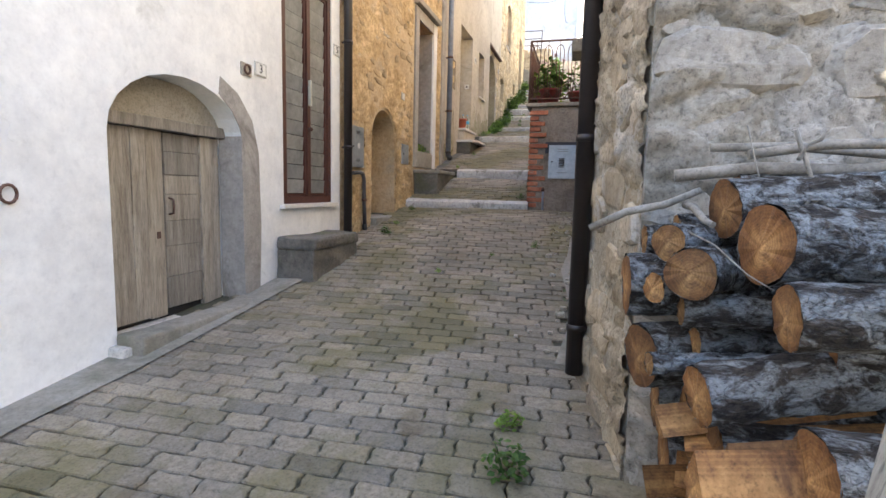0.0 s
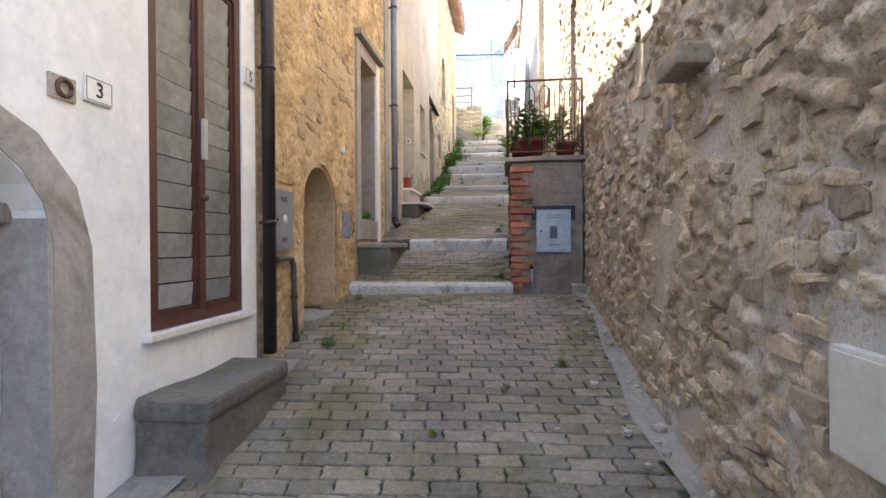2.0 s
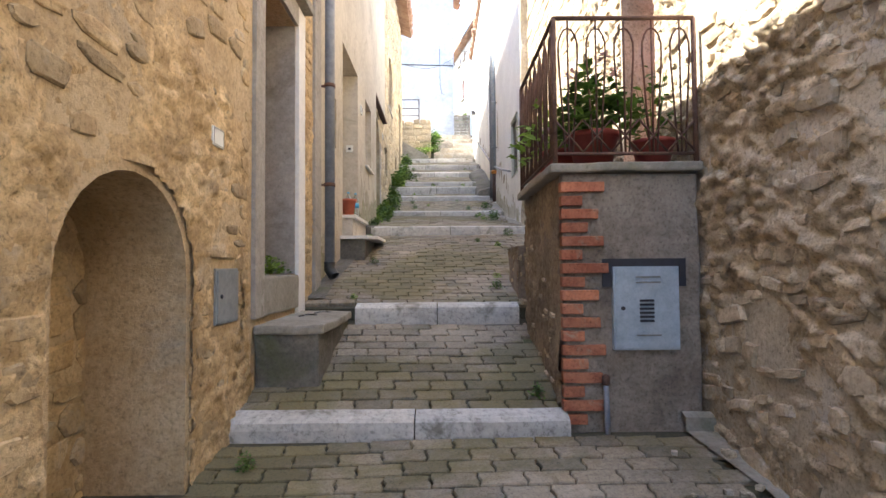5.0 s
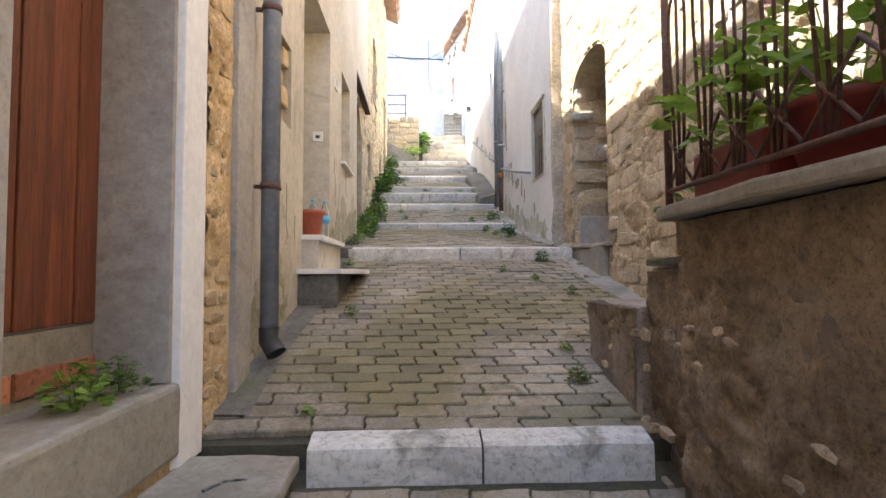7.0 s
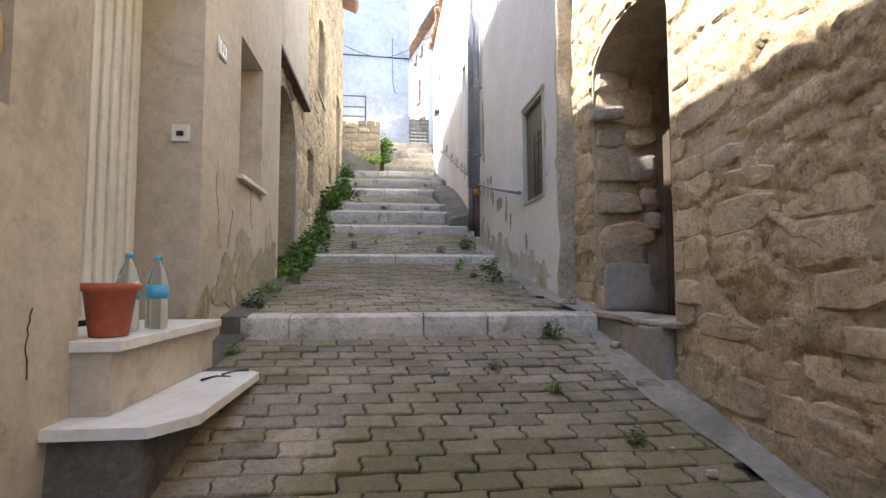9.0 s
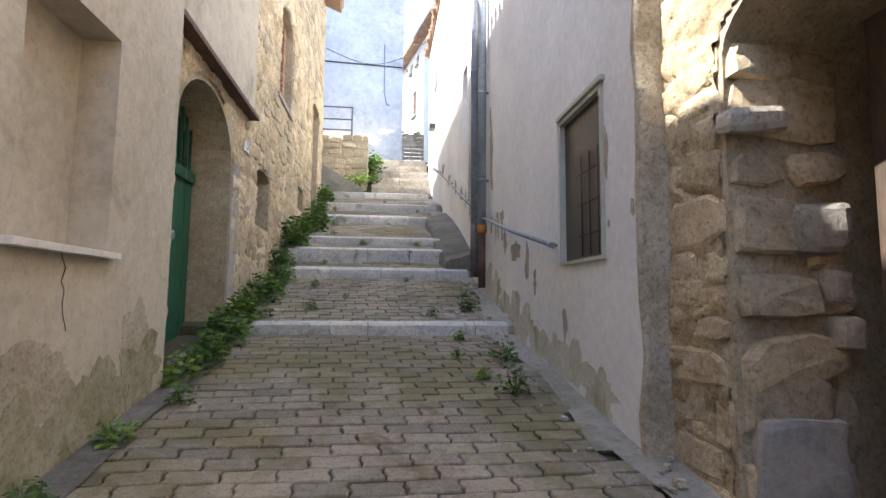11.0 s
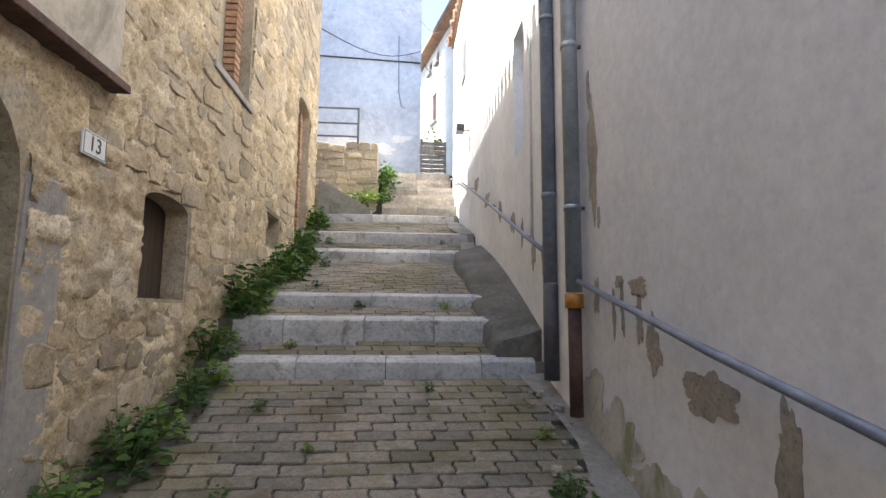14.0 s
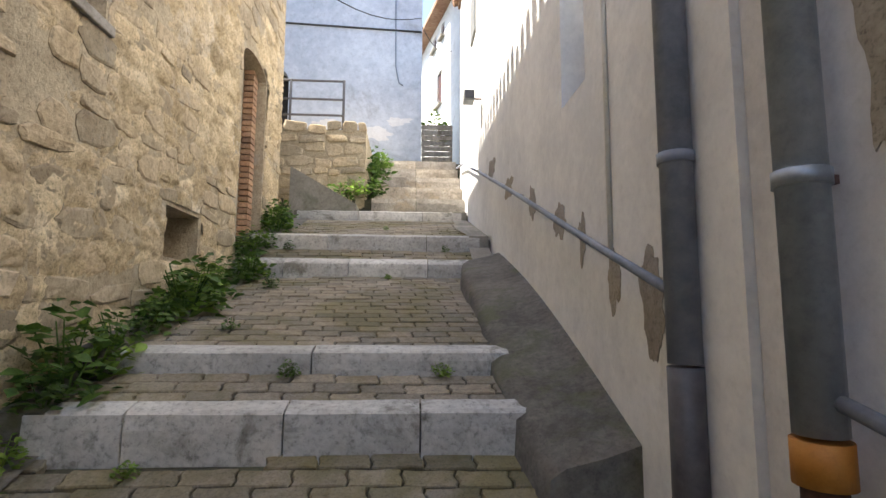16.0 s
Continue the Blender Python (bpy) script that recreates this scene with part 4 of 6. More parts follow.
part("pipe", tubed([(XL + 0.05, 5.64, 1.62), (XL + 0.05, 5.82, 1.63), (XL + 0.05, 5.92, 1.62), (XL + 0.05, 5.96, 1.56), (XL + 0.05, 5.97, 1.3), (XL + 0.05, 5.99, 0.98)], 0.024, 12), "dark_pipe", own)
part("clamp", tubed([(XL + 0.05, 5.972, 1.28), (XL + 0.05, 5.973, 1.31)], 0.032, 12), "rust_iron", own)
part("end_cap", tubed([(XL + 0.05, 5.99, 0.92), (XL + 0.05, 5.99, 0.99)], 0.03, 12), "cable", own)
cabinet("meter_cabinet", "small flat grey metal hatch on the stone wall", facing_east(XL), 7.43, 7.72, 1.82, 2.12, "galvanised", 0.012, False)
cabinet("meter_cabinet", "pale painted metal hatch in the rubble wall", facing_west(XR - 0.025), 2.93, 3.30, 1.16, 1.45, "painted_panel", 0.012, False)

# niche with stone back and slab
tagged(part("niche_back", boxed(-3.24, -3.2, 6.2, 7.25, 0.8, 2.6), "ochre_mortar"), "stone back of the arched niche", "niche", kind="structure")
tagged(part("niche_slab", rock(-3.2, -2.62, 6.26, 7.22, 0.85, 1.06, 21, 0.012), "concrete"), "worn stone slab at the foot of the niche", "slab", kind="structure")
niche_w = bpy.data.objects["niche_back"]

# ---- ochre house door with step ----
own = empty("doorstep", "worn grey stone doorstep block", "step")
part("block", rock(-2.715, -2.30, 8.0, 9.06, 1.25, 1.74, 31, 0.018, 6, 0.025), "dark_concrete", own)
part("slab", rock(-2.715, -2.27, 7.98, 9.06, 1.70, 1.76, 33, 0.012, 6, 0.015), "concrete", own)
tagged(part("threshold", rock(-3.1, -2.69, 8.05, 9.0, 1.8, 2.07, 32, 0.006), "concrete"), "concrete threshold below the wooden door", "threshold", kind="structure")
wd = empty("door_3", "red-brown plank door with flaking varnish, shut", "door", kind="structure")
for k in range(6):
    part("plank", boxed(-3.03, -2.985 + 0.004 * (k % 2), 8.14 + k * 0.131, 8.266 + k * 0.131, 2.30, 4.1, 0.004), "red_wood", wd)
part("frame", pierced(rect(8.13, 8.93, 2.07, 4.12), [rect(8.15, 8.91, 2.29, 4.10)], 0.08, facing_east(-2.99)), "concrete", wd)
for k in range(4):
    part("brick", boxed(-2.99, -2.975, 8.14 + k * 0.2, 8.325 + k * 0.2, 2.10, 2.18, 0.006), "brick", wd)
for nm, a, b, z0, z1, mat in (("jamb_band", 7.96, 8.125, 1.8, 4.3, "grey_render"), ("jamb_band", 8.935, 9.14, 1.75, 4.3, "grey_white_plaster"), ("lintel_band", 8.13, 8.93, 4.125, 4.3, "grey_render"), ("render_band", 9.50, 9.73, 1.9, 6.8, "grey_render")):
    tagged(part(nm, rock(XL - 0.02, XL + 0.03, a, b, z0, z1, a, 0.004, 4, 0.006), mat), "cement-rendered band round the wooden door", "door surround", kind="structure")
tagged(part("reveal_render", boxed(-2.985, XL + 0.002, 8.905, 8.926, 2.075, 4.118), "grey_render"), "stained cement reveal of the wooden door", "door surround", kind="structure")
tagged(part("hood", rock(XL - 0.05, XL + 0.10, 7.92, 9.15, 4.32, 4.40, 3, 0.008, 4, 0.01), "concrete"), "stone hood slab over the wooden door", "hood", kind="structure")

# ---- beige house: niche, door 11, steps, window ----
tagged(part("niche_back", boxed(-2.98, -2.94, 10.3, 10.75, 3.4, 4.2), "ochre_mortar"), "rough stone back of a small wall opening", "niche", kind="structure")
for k in range(4):
    tagged(part("niche_stone", rock(-2.94, -2.78 + 0.03 * (k % 2), 10.52, 10.655, 3.51 + k * 0.14, 3.64 + k * 0.14, k, 0.012, 3, 0.02), "ochre_stone"), "broken stone edge of the wall opening", "stone", kind="structure")
md = empty("door_4", "white ribbed metal door set back in the wall, shut", "door", kind="structure")
part("panel", boxed(-3.12, -3.09, 11.06, 12.21, 2.80, 4.94), "white_paint", md)
for k in range(11):
    part("rib", boxed(-3.09, -3.07, 11.09 + k * 0.1, 11.135 + k * 0.1, 2.82, 4.92, 0.006), "white_paint", md)
part("knob", lathe([(0.012, 0), (0.012, 0.03), (0.03, 0.04), (0.032, 0.06), (0.015, 0.07)], 14, pose(-3.07, 11.50, 3.72, 0, 90)), "rust_iron", md, "dark round door knob")
own = empty("doorbell", "cream doorbell plate on the door reveal", "doorbell")
part("plate", boxed(-2.90, -2.80, 12.20, 12.222, 3.82, 3.92, 0.004), "white_paint", own)
part("button", boxed(-2.87, -2.83, 12.192, 12.202, 3.85, 3.88, 0.003), "ink", own)
steps = empty("doorsteps", "two marble-topped doorsteps with chipped render", "step")
part("upper_tread", boxed(-3.06, -2.56, 11.0, 12.12, 2.735, 2.775, 0.004), "clean_marble", steps)
part("upper_riser", boxed(-3.06, -2.60, 11.02, 12.10, 2.51, 2.734), "beige_plaster", steps)
bm = bmesh.new()
bm.faces.new([bm.verts.new(p) for p in ((-2.75, 10.86, 2.47), (-2.40, 10.86, 2.47), (-2.29, 11.02, 2.47), (-2.29, 11.88, 2.47), (-2.34, 11.95, 2.47), (-2.75, 11.95, 2.47))])
for v in bmesh.ops.extrude_face_region(bm, geom=bm.faces[:])["geom"]:
    if isinstance(v, bmesh.types.BMVert):
        v.co.z = 2.508
bmesh.ops.recalc_face_normals(bm, faces=bm.faces[:])
part("lower_tread", bm, "clean_marble", steps)
part("base", rock(-2.74, -2.44, 10.9, 11.92, 2.1, 2.468, 41, 0.01, 5, 0.01), "dark_concrete", steps)
tagged(part("blind_window", boxed(-2.95, -2.92, 12.9, 13.75, 3.7, 4.95), "beige_plaster"), "walled-up window recess in the beige wall", "window recess", kind="structure")
tagged(part("window_sill", rock(-2.92, -2.68, 12.94, 13.70, 3.75, 3.782, 6, 0.002, 3, 0.004), "clean_marble"), "white marble sill of the walled-up window", "sill", kind="structure")


def flake(name, to_world, u, z, w, h, material, seed, proud=0.004, label="ragged patch where plaster has flaked off"):
    rng = random.Random(seed)
    n = 84
    ring = []
    for k in range(n):
        a = 2 * math.pi * k / n
        q = 0.75 + 0.5 * noise.noise((math.cos(a) * 1.6 + seed * 3.1, math.sin(a) * 1.6, seed)) + 0.13 * noise.noise((math.cos(a) * 4 + seed * 1.7, math.sin(a) * 5, seed)) + 0.05 * noise.noise((math.cos(a) * 11 + seed, math.sin(a) * 13, seed)) + rng.uniform(-0.02, 0.02)
        ring.append((u + w / 2 * q * math.cos(a), z + h / 2 * q * math.sin(a)))
    return tagged(part(name, pierced(ring, [], 0.003, lambda a, d, c: to_world(a, d - proud, c)), material), label, "wall patch", kind="structure")


def crack(to_world, u, z, length, seed, lean=0.0, width=0.003):
    rng = random.Random(seed)
    pts, q = [], Vector((u, z))
    for k in range(12):
        pts.append(q.copy())
        q += Vector((rng.uniform(-0.6, 0.6) + lean, -1)) * length * 0.6 / 12
    ring = [(p.x - width * rng.uniform(0.2, 1), p.y) for p in pts] + [(p.x + width * rng.uniform(0.2, 1), p.y) for p in reversed(pts)]
    tagged(part("crack", pierced(ring, [], 0.002, lambda a, d, c: to_world(a, d - 0.004, c)), "ink"), "crack in the old plaster", "crack", kind="structure")


FB = facing_east(XL - 0.01)
for k, (u, z, w, h) in enumerate([(10.3, 2.9, 0.5, 0.4), (10.6, 2.55, 0.3, 0.5), (12.6, 3.3, 0.25, 0.2), (14.0, 3.35, 0.5, 0.45), (13.2, 3.2, 0.7, 0.4), (10.2, 2.35, 0.7, 0.35)]):
    flake("plaster_patch", FB, u, z, w, h, "damp_beige", 60 + k, 0.003)
for k, (u, z, l, lean) in enumerate([(10.35, 3.3, 0.5, 0.1), (10.55, 3.1, 0.7, 0.0), (12.5, 3.7, 0.9, 0.05), (12.85, 3.5, 0.5, -0.2), (13.3, 3.75, 0.6, 0.2), (10.8, 2.9, 0.4, -0.1)]):
    crack(FB, u, z, l, 80 + k, lean)
for k in range(10):
    u = 9.95 + k * 0.46
    if not 10.8 < u < 12.2:
        flake("damp_patch", FB, u, lane(u) + 0.15 + 0.06 * math.sin(k * 2.3), 0.6, 0.45 + 0.12 * (k % 3), "moss_plaster", 190 + k, 0.002 + 0.0007 * k, "green damp moss at the foot of the wall")
FW1 = facing_east(XL)
for k, (u, z, w, h) in enumerate([(1.6, 1.0, 0.5, 0.5), (0.9, 0.9, 0.7, 0.4), (2.0, 1.75, 0.4, 0.3), (4.0, 0.8, 0.3, 0.35), (1.2, 2.4, 0.5, 0.4)]):
    flake("plaster_patch", FW1, u, z, w, h, "white_plaster", 90 + k, 0.003, "smoother repair patch in the white plaster")

# ---- stone house: green door, openings ----
gd = empty("door_5", "dark green plank door with worn paint and barred fanlight, shut", "door", kind="structure")
for k in range(8):
    part("plank", boxed(-3.24, -3.20 + 0.004 * (k % 2), 14.74 + k * 0.158, 14.892 + k * 0.158, 3.02, 4.72, 0.004), "green_paint", gd)
part("rail", boxed(-3.2, -3.17, 14.74, 16.0, 4.62, 4.72, 0.004), "green_paint", gd)
part("stile", boxed(-3.2, -3.175, 15.33, 15.41, 3.02, 4.62, 0.004), "green_paint", gd)
for k in range(11):
    part("bar", boxed(-3.21, -3.19, 14.80 + k * 0.11, 14.825 + k * 0.11, 4.72, 5.3), "green_paint", gd)
part("backing", boxed(-3.30, -3.26, 14.6, 16.1, 2.9, 5.4), "unlit_black", gd)
for yy in (15.30, 15.44):
    part("knob", lathe([(0.012, 0), (0.015, 0.02), (0.04, 0.03), (0.04, 0.05), (0.02, 0.06)], 16, pose(-3.175, yy, 4.08, 0, 90)), "galvanised", gd, "round pale metal door knob")
tagged(part("plaster_upper", boxed(XU - 0.02, XU + 0.07, 14.41, 16.52, 5.50, 10.25), "beige_plaster"), "beige plaster on the upper wall over the green door", "wall", kind="structure")
tagged(part("ledge", rock(XU - 0.02, XU + 0.12, 14.41, 16.55, 5.45, 5.495, 9, 0.004, 5, 0.006), "rust_iron"), "rusty ledge under the upper plaster", "ledge", kind="structure")
tagged(part("render_jamb", rock(XU - 0.3, XU + 0.015, 16.03, 16.30, 3.1, 4.9, 7, 0.012, 5, 0.02), "grey_render"), "grey cement jamb of the green door", "door surround", kind="structure")
for nm, o, mat, dep in (("slit_door", SLIT1, "dark_wood", 0.16), ("cellar_hole", SLIT2, "unlit_black", 0.4), ("window_infill", WIN13, "brick", 0.22), ("door_infill", DOORUP, "brick", 0.22)):
    own = empty(nm, {"slit_door": "old dark wooden hatch deep in the wall", "cellar_hole": "cellar opening backed by a near-black panel painted as unlit depth", "window_infill": "window filled with thin red bricks", "door_infill": "doorway filled with red bricks"}[nm], "opening", kind="structure")
    part("backing", boxed(XU - dep - 0.05, XU - dep, o[0] - 0.05, o[1] + 0.05, o[2] - 0.05, o[3] + 0.05), "unlit_black" if mat == "unlit_black" else ("bare_mortar" if mat == "brick" else mat), own)
    if mat == "brick":
        z = o[2]
        while z < o[3] - 0.06:
            part("brick", boxed(XU - dep + 0.002, XU - 0.10, o[1] - 0.17, o[1] - 0.01, z + 0.005, z + 0.06, 0.005), "pale_brick", own)
            z += 0.07
tagged(part("sill", rock(XU - 0.3, XU + 0.04, 17.9, 18.95, 6.28, 6.345, 4, 0.01, 4, 0.01), "grey_render"), "rough stone sill of the bricked window", "sill", kind="structure")

# ---- masonry terrace with railing, gas hatch and pots ----
ter = empty("planter_terrace", "raised masonry terrace of brick and grey render with stone coping", "terrace", kind="structure")
part("core", rock(-0.82, -0.03, 7.69, 8.86, 0.9, 2.66, 51, 0.012, 9, 0.02), "terrace_render", ter)
part("low_core", rock(-0.76, -0.03, 8.865, 9.27, 1.2, 2.49, 52, 0.014, 7, 0.02), "terrace_render", ter)
part("bench_core", rock(-0.84, -0.03, 9.275, 9.93, 1.4, 2.32, 53, 0.016, 7, 0.03), "terrace_render", ter)
part("coping", rock(-0.90, -0.02, 7.64, 8.92, 2.662, 2.715, 54, 0.01, 8, 0.012), "concrete", ter)
part("coping", rock(-0.78, -0.03, 8.925, 9.28, 2.492, 2.53, 55, 0.008, 5, 0.01), "dark_concrete", ter)
rng = random.Random(12)
z, k = 1.22, 0
while z < 2.62:
    w = 0.24 if k % 2 else 0.13
    w *= rng.uniform(0.8, 1.1)
    part("brick", rock(-0.835, -0.82 + w, 7.655 + rng.uniform(0, 0.012), 7.72, z, z + 0.058, k, 0.004, 2, 0.006), "brick", ter)
    z += 0.078
    k += 1
gas = cabinet("gas_cabinet", "pale blue metal gas cabinet let into the terrace front", facing_south(7.69), -0.545, -0.17, 1.64, 2.115, "blue_box", 0.035, False)
for k in range(6):
    part("louvre", boxed(-0.40, -0.32, 7.638, 7.646, 1.80 + k * 0.023, 1.812 + k * 0.023), "ink", gas)
for zz in (1.72, 2.02, 2.05):
    part("text_bar", boxed(-0.42, -0.28, 7.641, 7.646, zz, zz + 0.009), "slat_grey", gas)
# no hollow here: a black strip paints the shade of the gap
tagged(part("gas_recess", boxed(-0.60, -0.12, 7.672, 7.682, 2.0, 2.16), "ink"), "flat black strip painted as the shaded gap above the gas cabinet", "recess", kind="structure")
own = empty("gas_pipe", "short grey pipe with brass valve at the terrace", "pipe")
part("pipe", tubed([(-0.60, 7.63, 1.15), (-0.605, 7.63, 1.45)], 0.016, 10), "grey_pipe", own)
part("valve", lathe([(0.012, 0), (0.022, 0.01), (0.022, 0.05), (0.01, 0.06)], 12, pose(-0.605, 7.63, 1.45)), "rust_iron", own, "brass valve")

rail = empty("railing", "rusty wrought iron balcony railing with bent bars", "railing")
RX0, RX1, RY0, RY1, RZ0, RZ1 = -0.86, -0.04, 7.68, 8.88, 2.73, 3.57
for a, b in (((RX0, RY0), (RX1, RY0)), ((RX0, RY0), (RX0, RY1))):
    for z, r in ((RZ1, 0.014), (RZ0 + 0.04, 0.010)):
        part("rail", tubed([(a[0], a[1], z), (b[0], b[1], z)], r, 8), "rust_iron", rail)
for x, y in ((RX0, RY0), (RX1, RY0), (RX0, RY1)):
    part("post", tubed([(x, y, RZ0 - 0.03), (x, y, RZ1)], 0.015, 8), "rust_iron", rail)
for a, b, n in (((RX0, RY0), (RX1, RY0), 5), ((RX0, RY0), (RX0, RY1), 7)):
    A, B = Vector((*a, 0)), Vector((*b, 0))
    for k in range(n):
        p, q = A.lerp(B, (k + 0.12) / n), A.lerp(B, (k + 0.88) / n)
        c = (p + q) / 2
        pts = [c.lerp(p, 0.35) + Vector((0, 0, RZ0 + 0.05)), p.lerp(c, 0.1) + Vector((0, 0, RZ1 - 0.22))]
        for j in range(1, 8):
            t = math.pi * j / 8
            pts.append(c - (c - p) * 0.95 * math.cos(t) + Vector((0, 0, RZ1 - 0.2 + 0.14 * math.sin(t))))
        pts += [q.lerp(c, 0.1) + Vector((0, 0, RZ1 - 0.22)), c.lerp(q, 0.35) + Vector((0, 0, RZ0 + 0.05))]
        part("hoop", tubed(pts, 0.006, 6), "rust_iron", rail)
        part("bar", tubed([c + Vector((0, 0, RZ0 + 0.04)), c + Vector((0, 0, RZ1))], 0.006, 6), "rust_iron", rail)
        e0, e1 = A.lerp(B, k / n), A.lerp(B, (k + 1) / n)
        part("cross_bar", tubed([e0 + Vector((0, 0, RZ0 + 0.05)), e1 + Vector((0, 0, RZ0 + 0.24))], 0.006, 6), "rust_iron", rail)
        part("cross_bar", tubed([e0 + Vector((0, 0, RZ0 + 0.24)), e1 + Vector((0, 0, RZ0 + 0.05))], 0.006, 6), "rust_iron", rail)


def foliage(bm, n, rx, ry, h, size, seed, stems=6, upright=0.5):
    """Many small folded leaves on thin stems, over a low mound or a bush."""
    rng = random.Random(seed)
    for k in range(stems):
        a = rng.uniform(0, 6.28)
        q = Vector((rx * 0.6 * math.cos(a), ry * 0.6 * math.sin(a), h * rng.uniform(0.6, 0.95)))
        tube(bm, [(q.x * 0.2, q.y * 0.2, 0), (q.x * 0.6, q.y * 0.6, q.z * 0.55), q], [0.004, 0.003, 0.002], 4, False)
    for k in range(n):
        a, r = rng.uniform(0, 6.28), math.sqrt(rng.random())
        z = h * rng.random() * (1.05 - 0.6 * r * r)
        c = Vector((rx * r * math.cos(a) * (1 + 0.25 * math.sin(3 * a + seed)), ry * r * math.sin(a), z))
        s = size * rng.uniform(0.55, 1.25)
        m = Matrix.Translation(c) @ pose(0, 0, 0, rng.uniform(-35, 45) * (1 - upright) + rng.uniform(-20, 60) * upright, rng.uniform(-35, 35), rng.uniform(0, 360))
        pts = [(0, -0.5 * s, 0), (0.28 * s, -0.22 * s, 0.06 * s), (0.36 * s, 0.1 * s, 0.07 * s), (0.0, 0.6 * s, -0.1 * s), (-0.36 * s, 0.1 * s, 0.07 * s), (-0.28 * s, -0.22 * s, 0.06 * s), (0, 0.05 * s, -0.03 * s)]
        v = [bm.verts.new(m @ Vector(p)) for p in pts]
        for i in range(6):
            bm.faces.new((v[i], v[(i + 1) % 6], v[6]))
    return bm


def pot(name, label, x, y, z, r, h, material, plant, seed, leaf="leaf", saucer=False):
    own = empty(name, label, "flower pot", pose(x, y, z))
    body = lathe([(r * 0.70, 0), (r * 0.95, h * 0.84), (r * 1.08, h * 0.85), (r * 1.10, h), (r * 1.0, h), (r * 0.95, h * 0.88)], 24)
    part("pot", body, material, own)
    part("soil", lathe([(r * 0.9, h * 0.86), (r * 0.9, h * 0.9)], 16), "soil", own)
    if plant:
        n, w, hh, size = plant
        b = foliage(bmesh.new(), n, w, w, hh, size, seed, 9, 0.4)
        b.transform(pose(0, 0, h * 0.88))
        part("plant", b, leaf, own, "leafy green plant")
    if saucer:
        part("saucer", lathe([(r * 0.8, -0.002), (r * 0.95, 0.025), (r * 0.9, 0.025)], 20), material, own)
    return own


def flower_heads(owner, places, seed):
    rng = random.Random(seed)
    for (x, y, z) in places:
        b = foliage(bmesh.new(), 40, 0.045, 0.045, 0.06, 0.028, rng.randrange(999), 0)
        b.transform(pose(x, y, z))
        part("flower_head", b, "petal", owner, "faded pink flower head")


p = pot("flower_pot", "red plastic pot with a green leafy pink-flowered plant", -0.58, 7.88, 2.72, 0.155, 0.21, "red_plastic", (300, 0.25, 0.46, 0.08), 1)
flower_heads(p, [(0.05, -0.05, 0.66), (-0.12, 0.02, 0.58), (0.15, 0.05, 0.60)], 3)
pot("flower_pot", "dark red plastic pot with a thin green plant", -0.20, 7.90, 2.72, 0.13, 0.17, "red_plastic", (90, 0.15, 0.5, 0.06), 2)
p = pot("flower_pot", "red plastic pot with a large-leaved light green plant", -0.66, 8.28, 2.72, 0.16, 0.19, "red_plastic", (150, 0.28, 0.45, 0.09), 4, "leaf_bright")
flower_heads(p, [(-0.1, 0.1, 0.6), (0.1, -0.05, 0.65)], 4)
own = empty("planter_box", "long red plastic planter with light green flowering plants", "planter", pose(-0.70, 8.62, 2.72))
part("trough", boxed(-0.10, 0.10, -0.20, 0.20, 0, 0.17, 0.012), "red_plastic", own)
b = foliage(bmesh.new(), 170, 0.27, 0.28, 0.44, 0.08, 7, 8, 0.4)
b.transform(pose(0, 0, 0.16))
part("plant", b, "leaf_bright", own, "light green leaves")
flower_heads(own, [(-0.05, 0.15, 0.52), (0.02, -0.1, 0.56)], 5)
pot("flower_pot", "terracotta pot on a saucer with a small succulent", -0.68, 9.06, 2.54, 0.066, 0.16, "terracotta", (34, 0.11, 0.13, 0.06), 6, "leaf", True)
pot("flower_pot", "orange plastic pot of dry soil on the marble step", -2.68, 11.16, 2.78, 0.095, 0.20, "terracotta", None, 7)


def bottle(x, y, z):
    own = empty("water_bottle", "clear plastic water bottle with a blue label", "bottle", pose(x, y, z), "bottles on the step")
    part("body", lathe([(0.042, 0), (0.045, 0.01), (0.045, 0.2), (0.035, 0.25), (0.014, 0.29), (0.014, 0.31)], 16), "bottle_plastic", own)
    part("label", lathe([(0.0462, 0.13), (0.0462, 0.19)], 16), "plastic_blue", own, "blue printed label")
    part("cap", lathe([(0.016, 0.305), (0.016, 0.325)], 12), "plastic_blue", own)


bottle(-2.72, 11.38, 2.78)
bottle(-2.64, 11.47, 2.78)

# terrace door in the rubble wall
own = empty("door_6", "dark brown wooden door above the terrace", "door", kind="structure")
for k in range(5):
    part("plank", boxed(0.30, 0.34, 8.31 + k * 0.126, 8.43 + k * 0.126, 2.73, 4.94, 0.004), "red_wood", own)
# water spout in the rubble wall
own = empty("stone_spout", "projecting stone water spout in the rubble wall", "spout")
part("stone", rock(-0.16, 0.02, 4.14, 4.44, 2.50, 2.60, 71, 0.012, 4, 0.02), "rubble_stone", own)

# ---- arched gateway on the east side ----
gate = empty("gate_door", "dark old wooden gate ajar with a rusty iron bar", "door", kind="structure")
for k in range(5):
    part("plank", boxed(0.50, 0.54, 11.80 + k * 0.135, 11.93 + k * 0.135, 2.74, 4.62, 0.004), "dark_wood", gate)
part("jamb_post", boxed(0.44, 0.50, 12.58, 12.68, 2.74, 4.66, 0.006), "dark_wood", gate)
part("bar", tubed([(0.42, 12.46, 2.8), (0.42, 12.46, 3.95)], 0.016, 8), "salmon_paint", gate, "flaking salmon-painted iron post")
part("bar", tubed([(0.42, 12.46, 3.52), (0.42, 11.85, 3.52)], 0.014, 8), "salmon_paint", gate, "flaking salmon-painted iron rail")
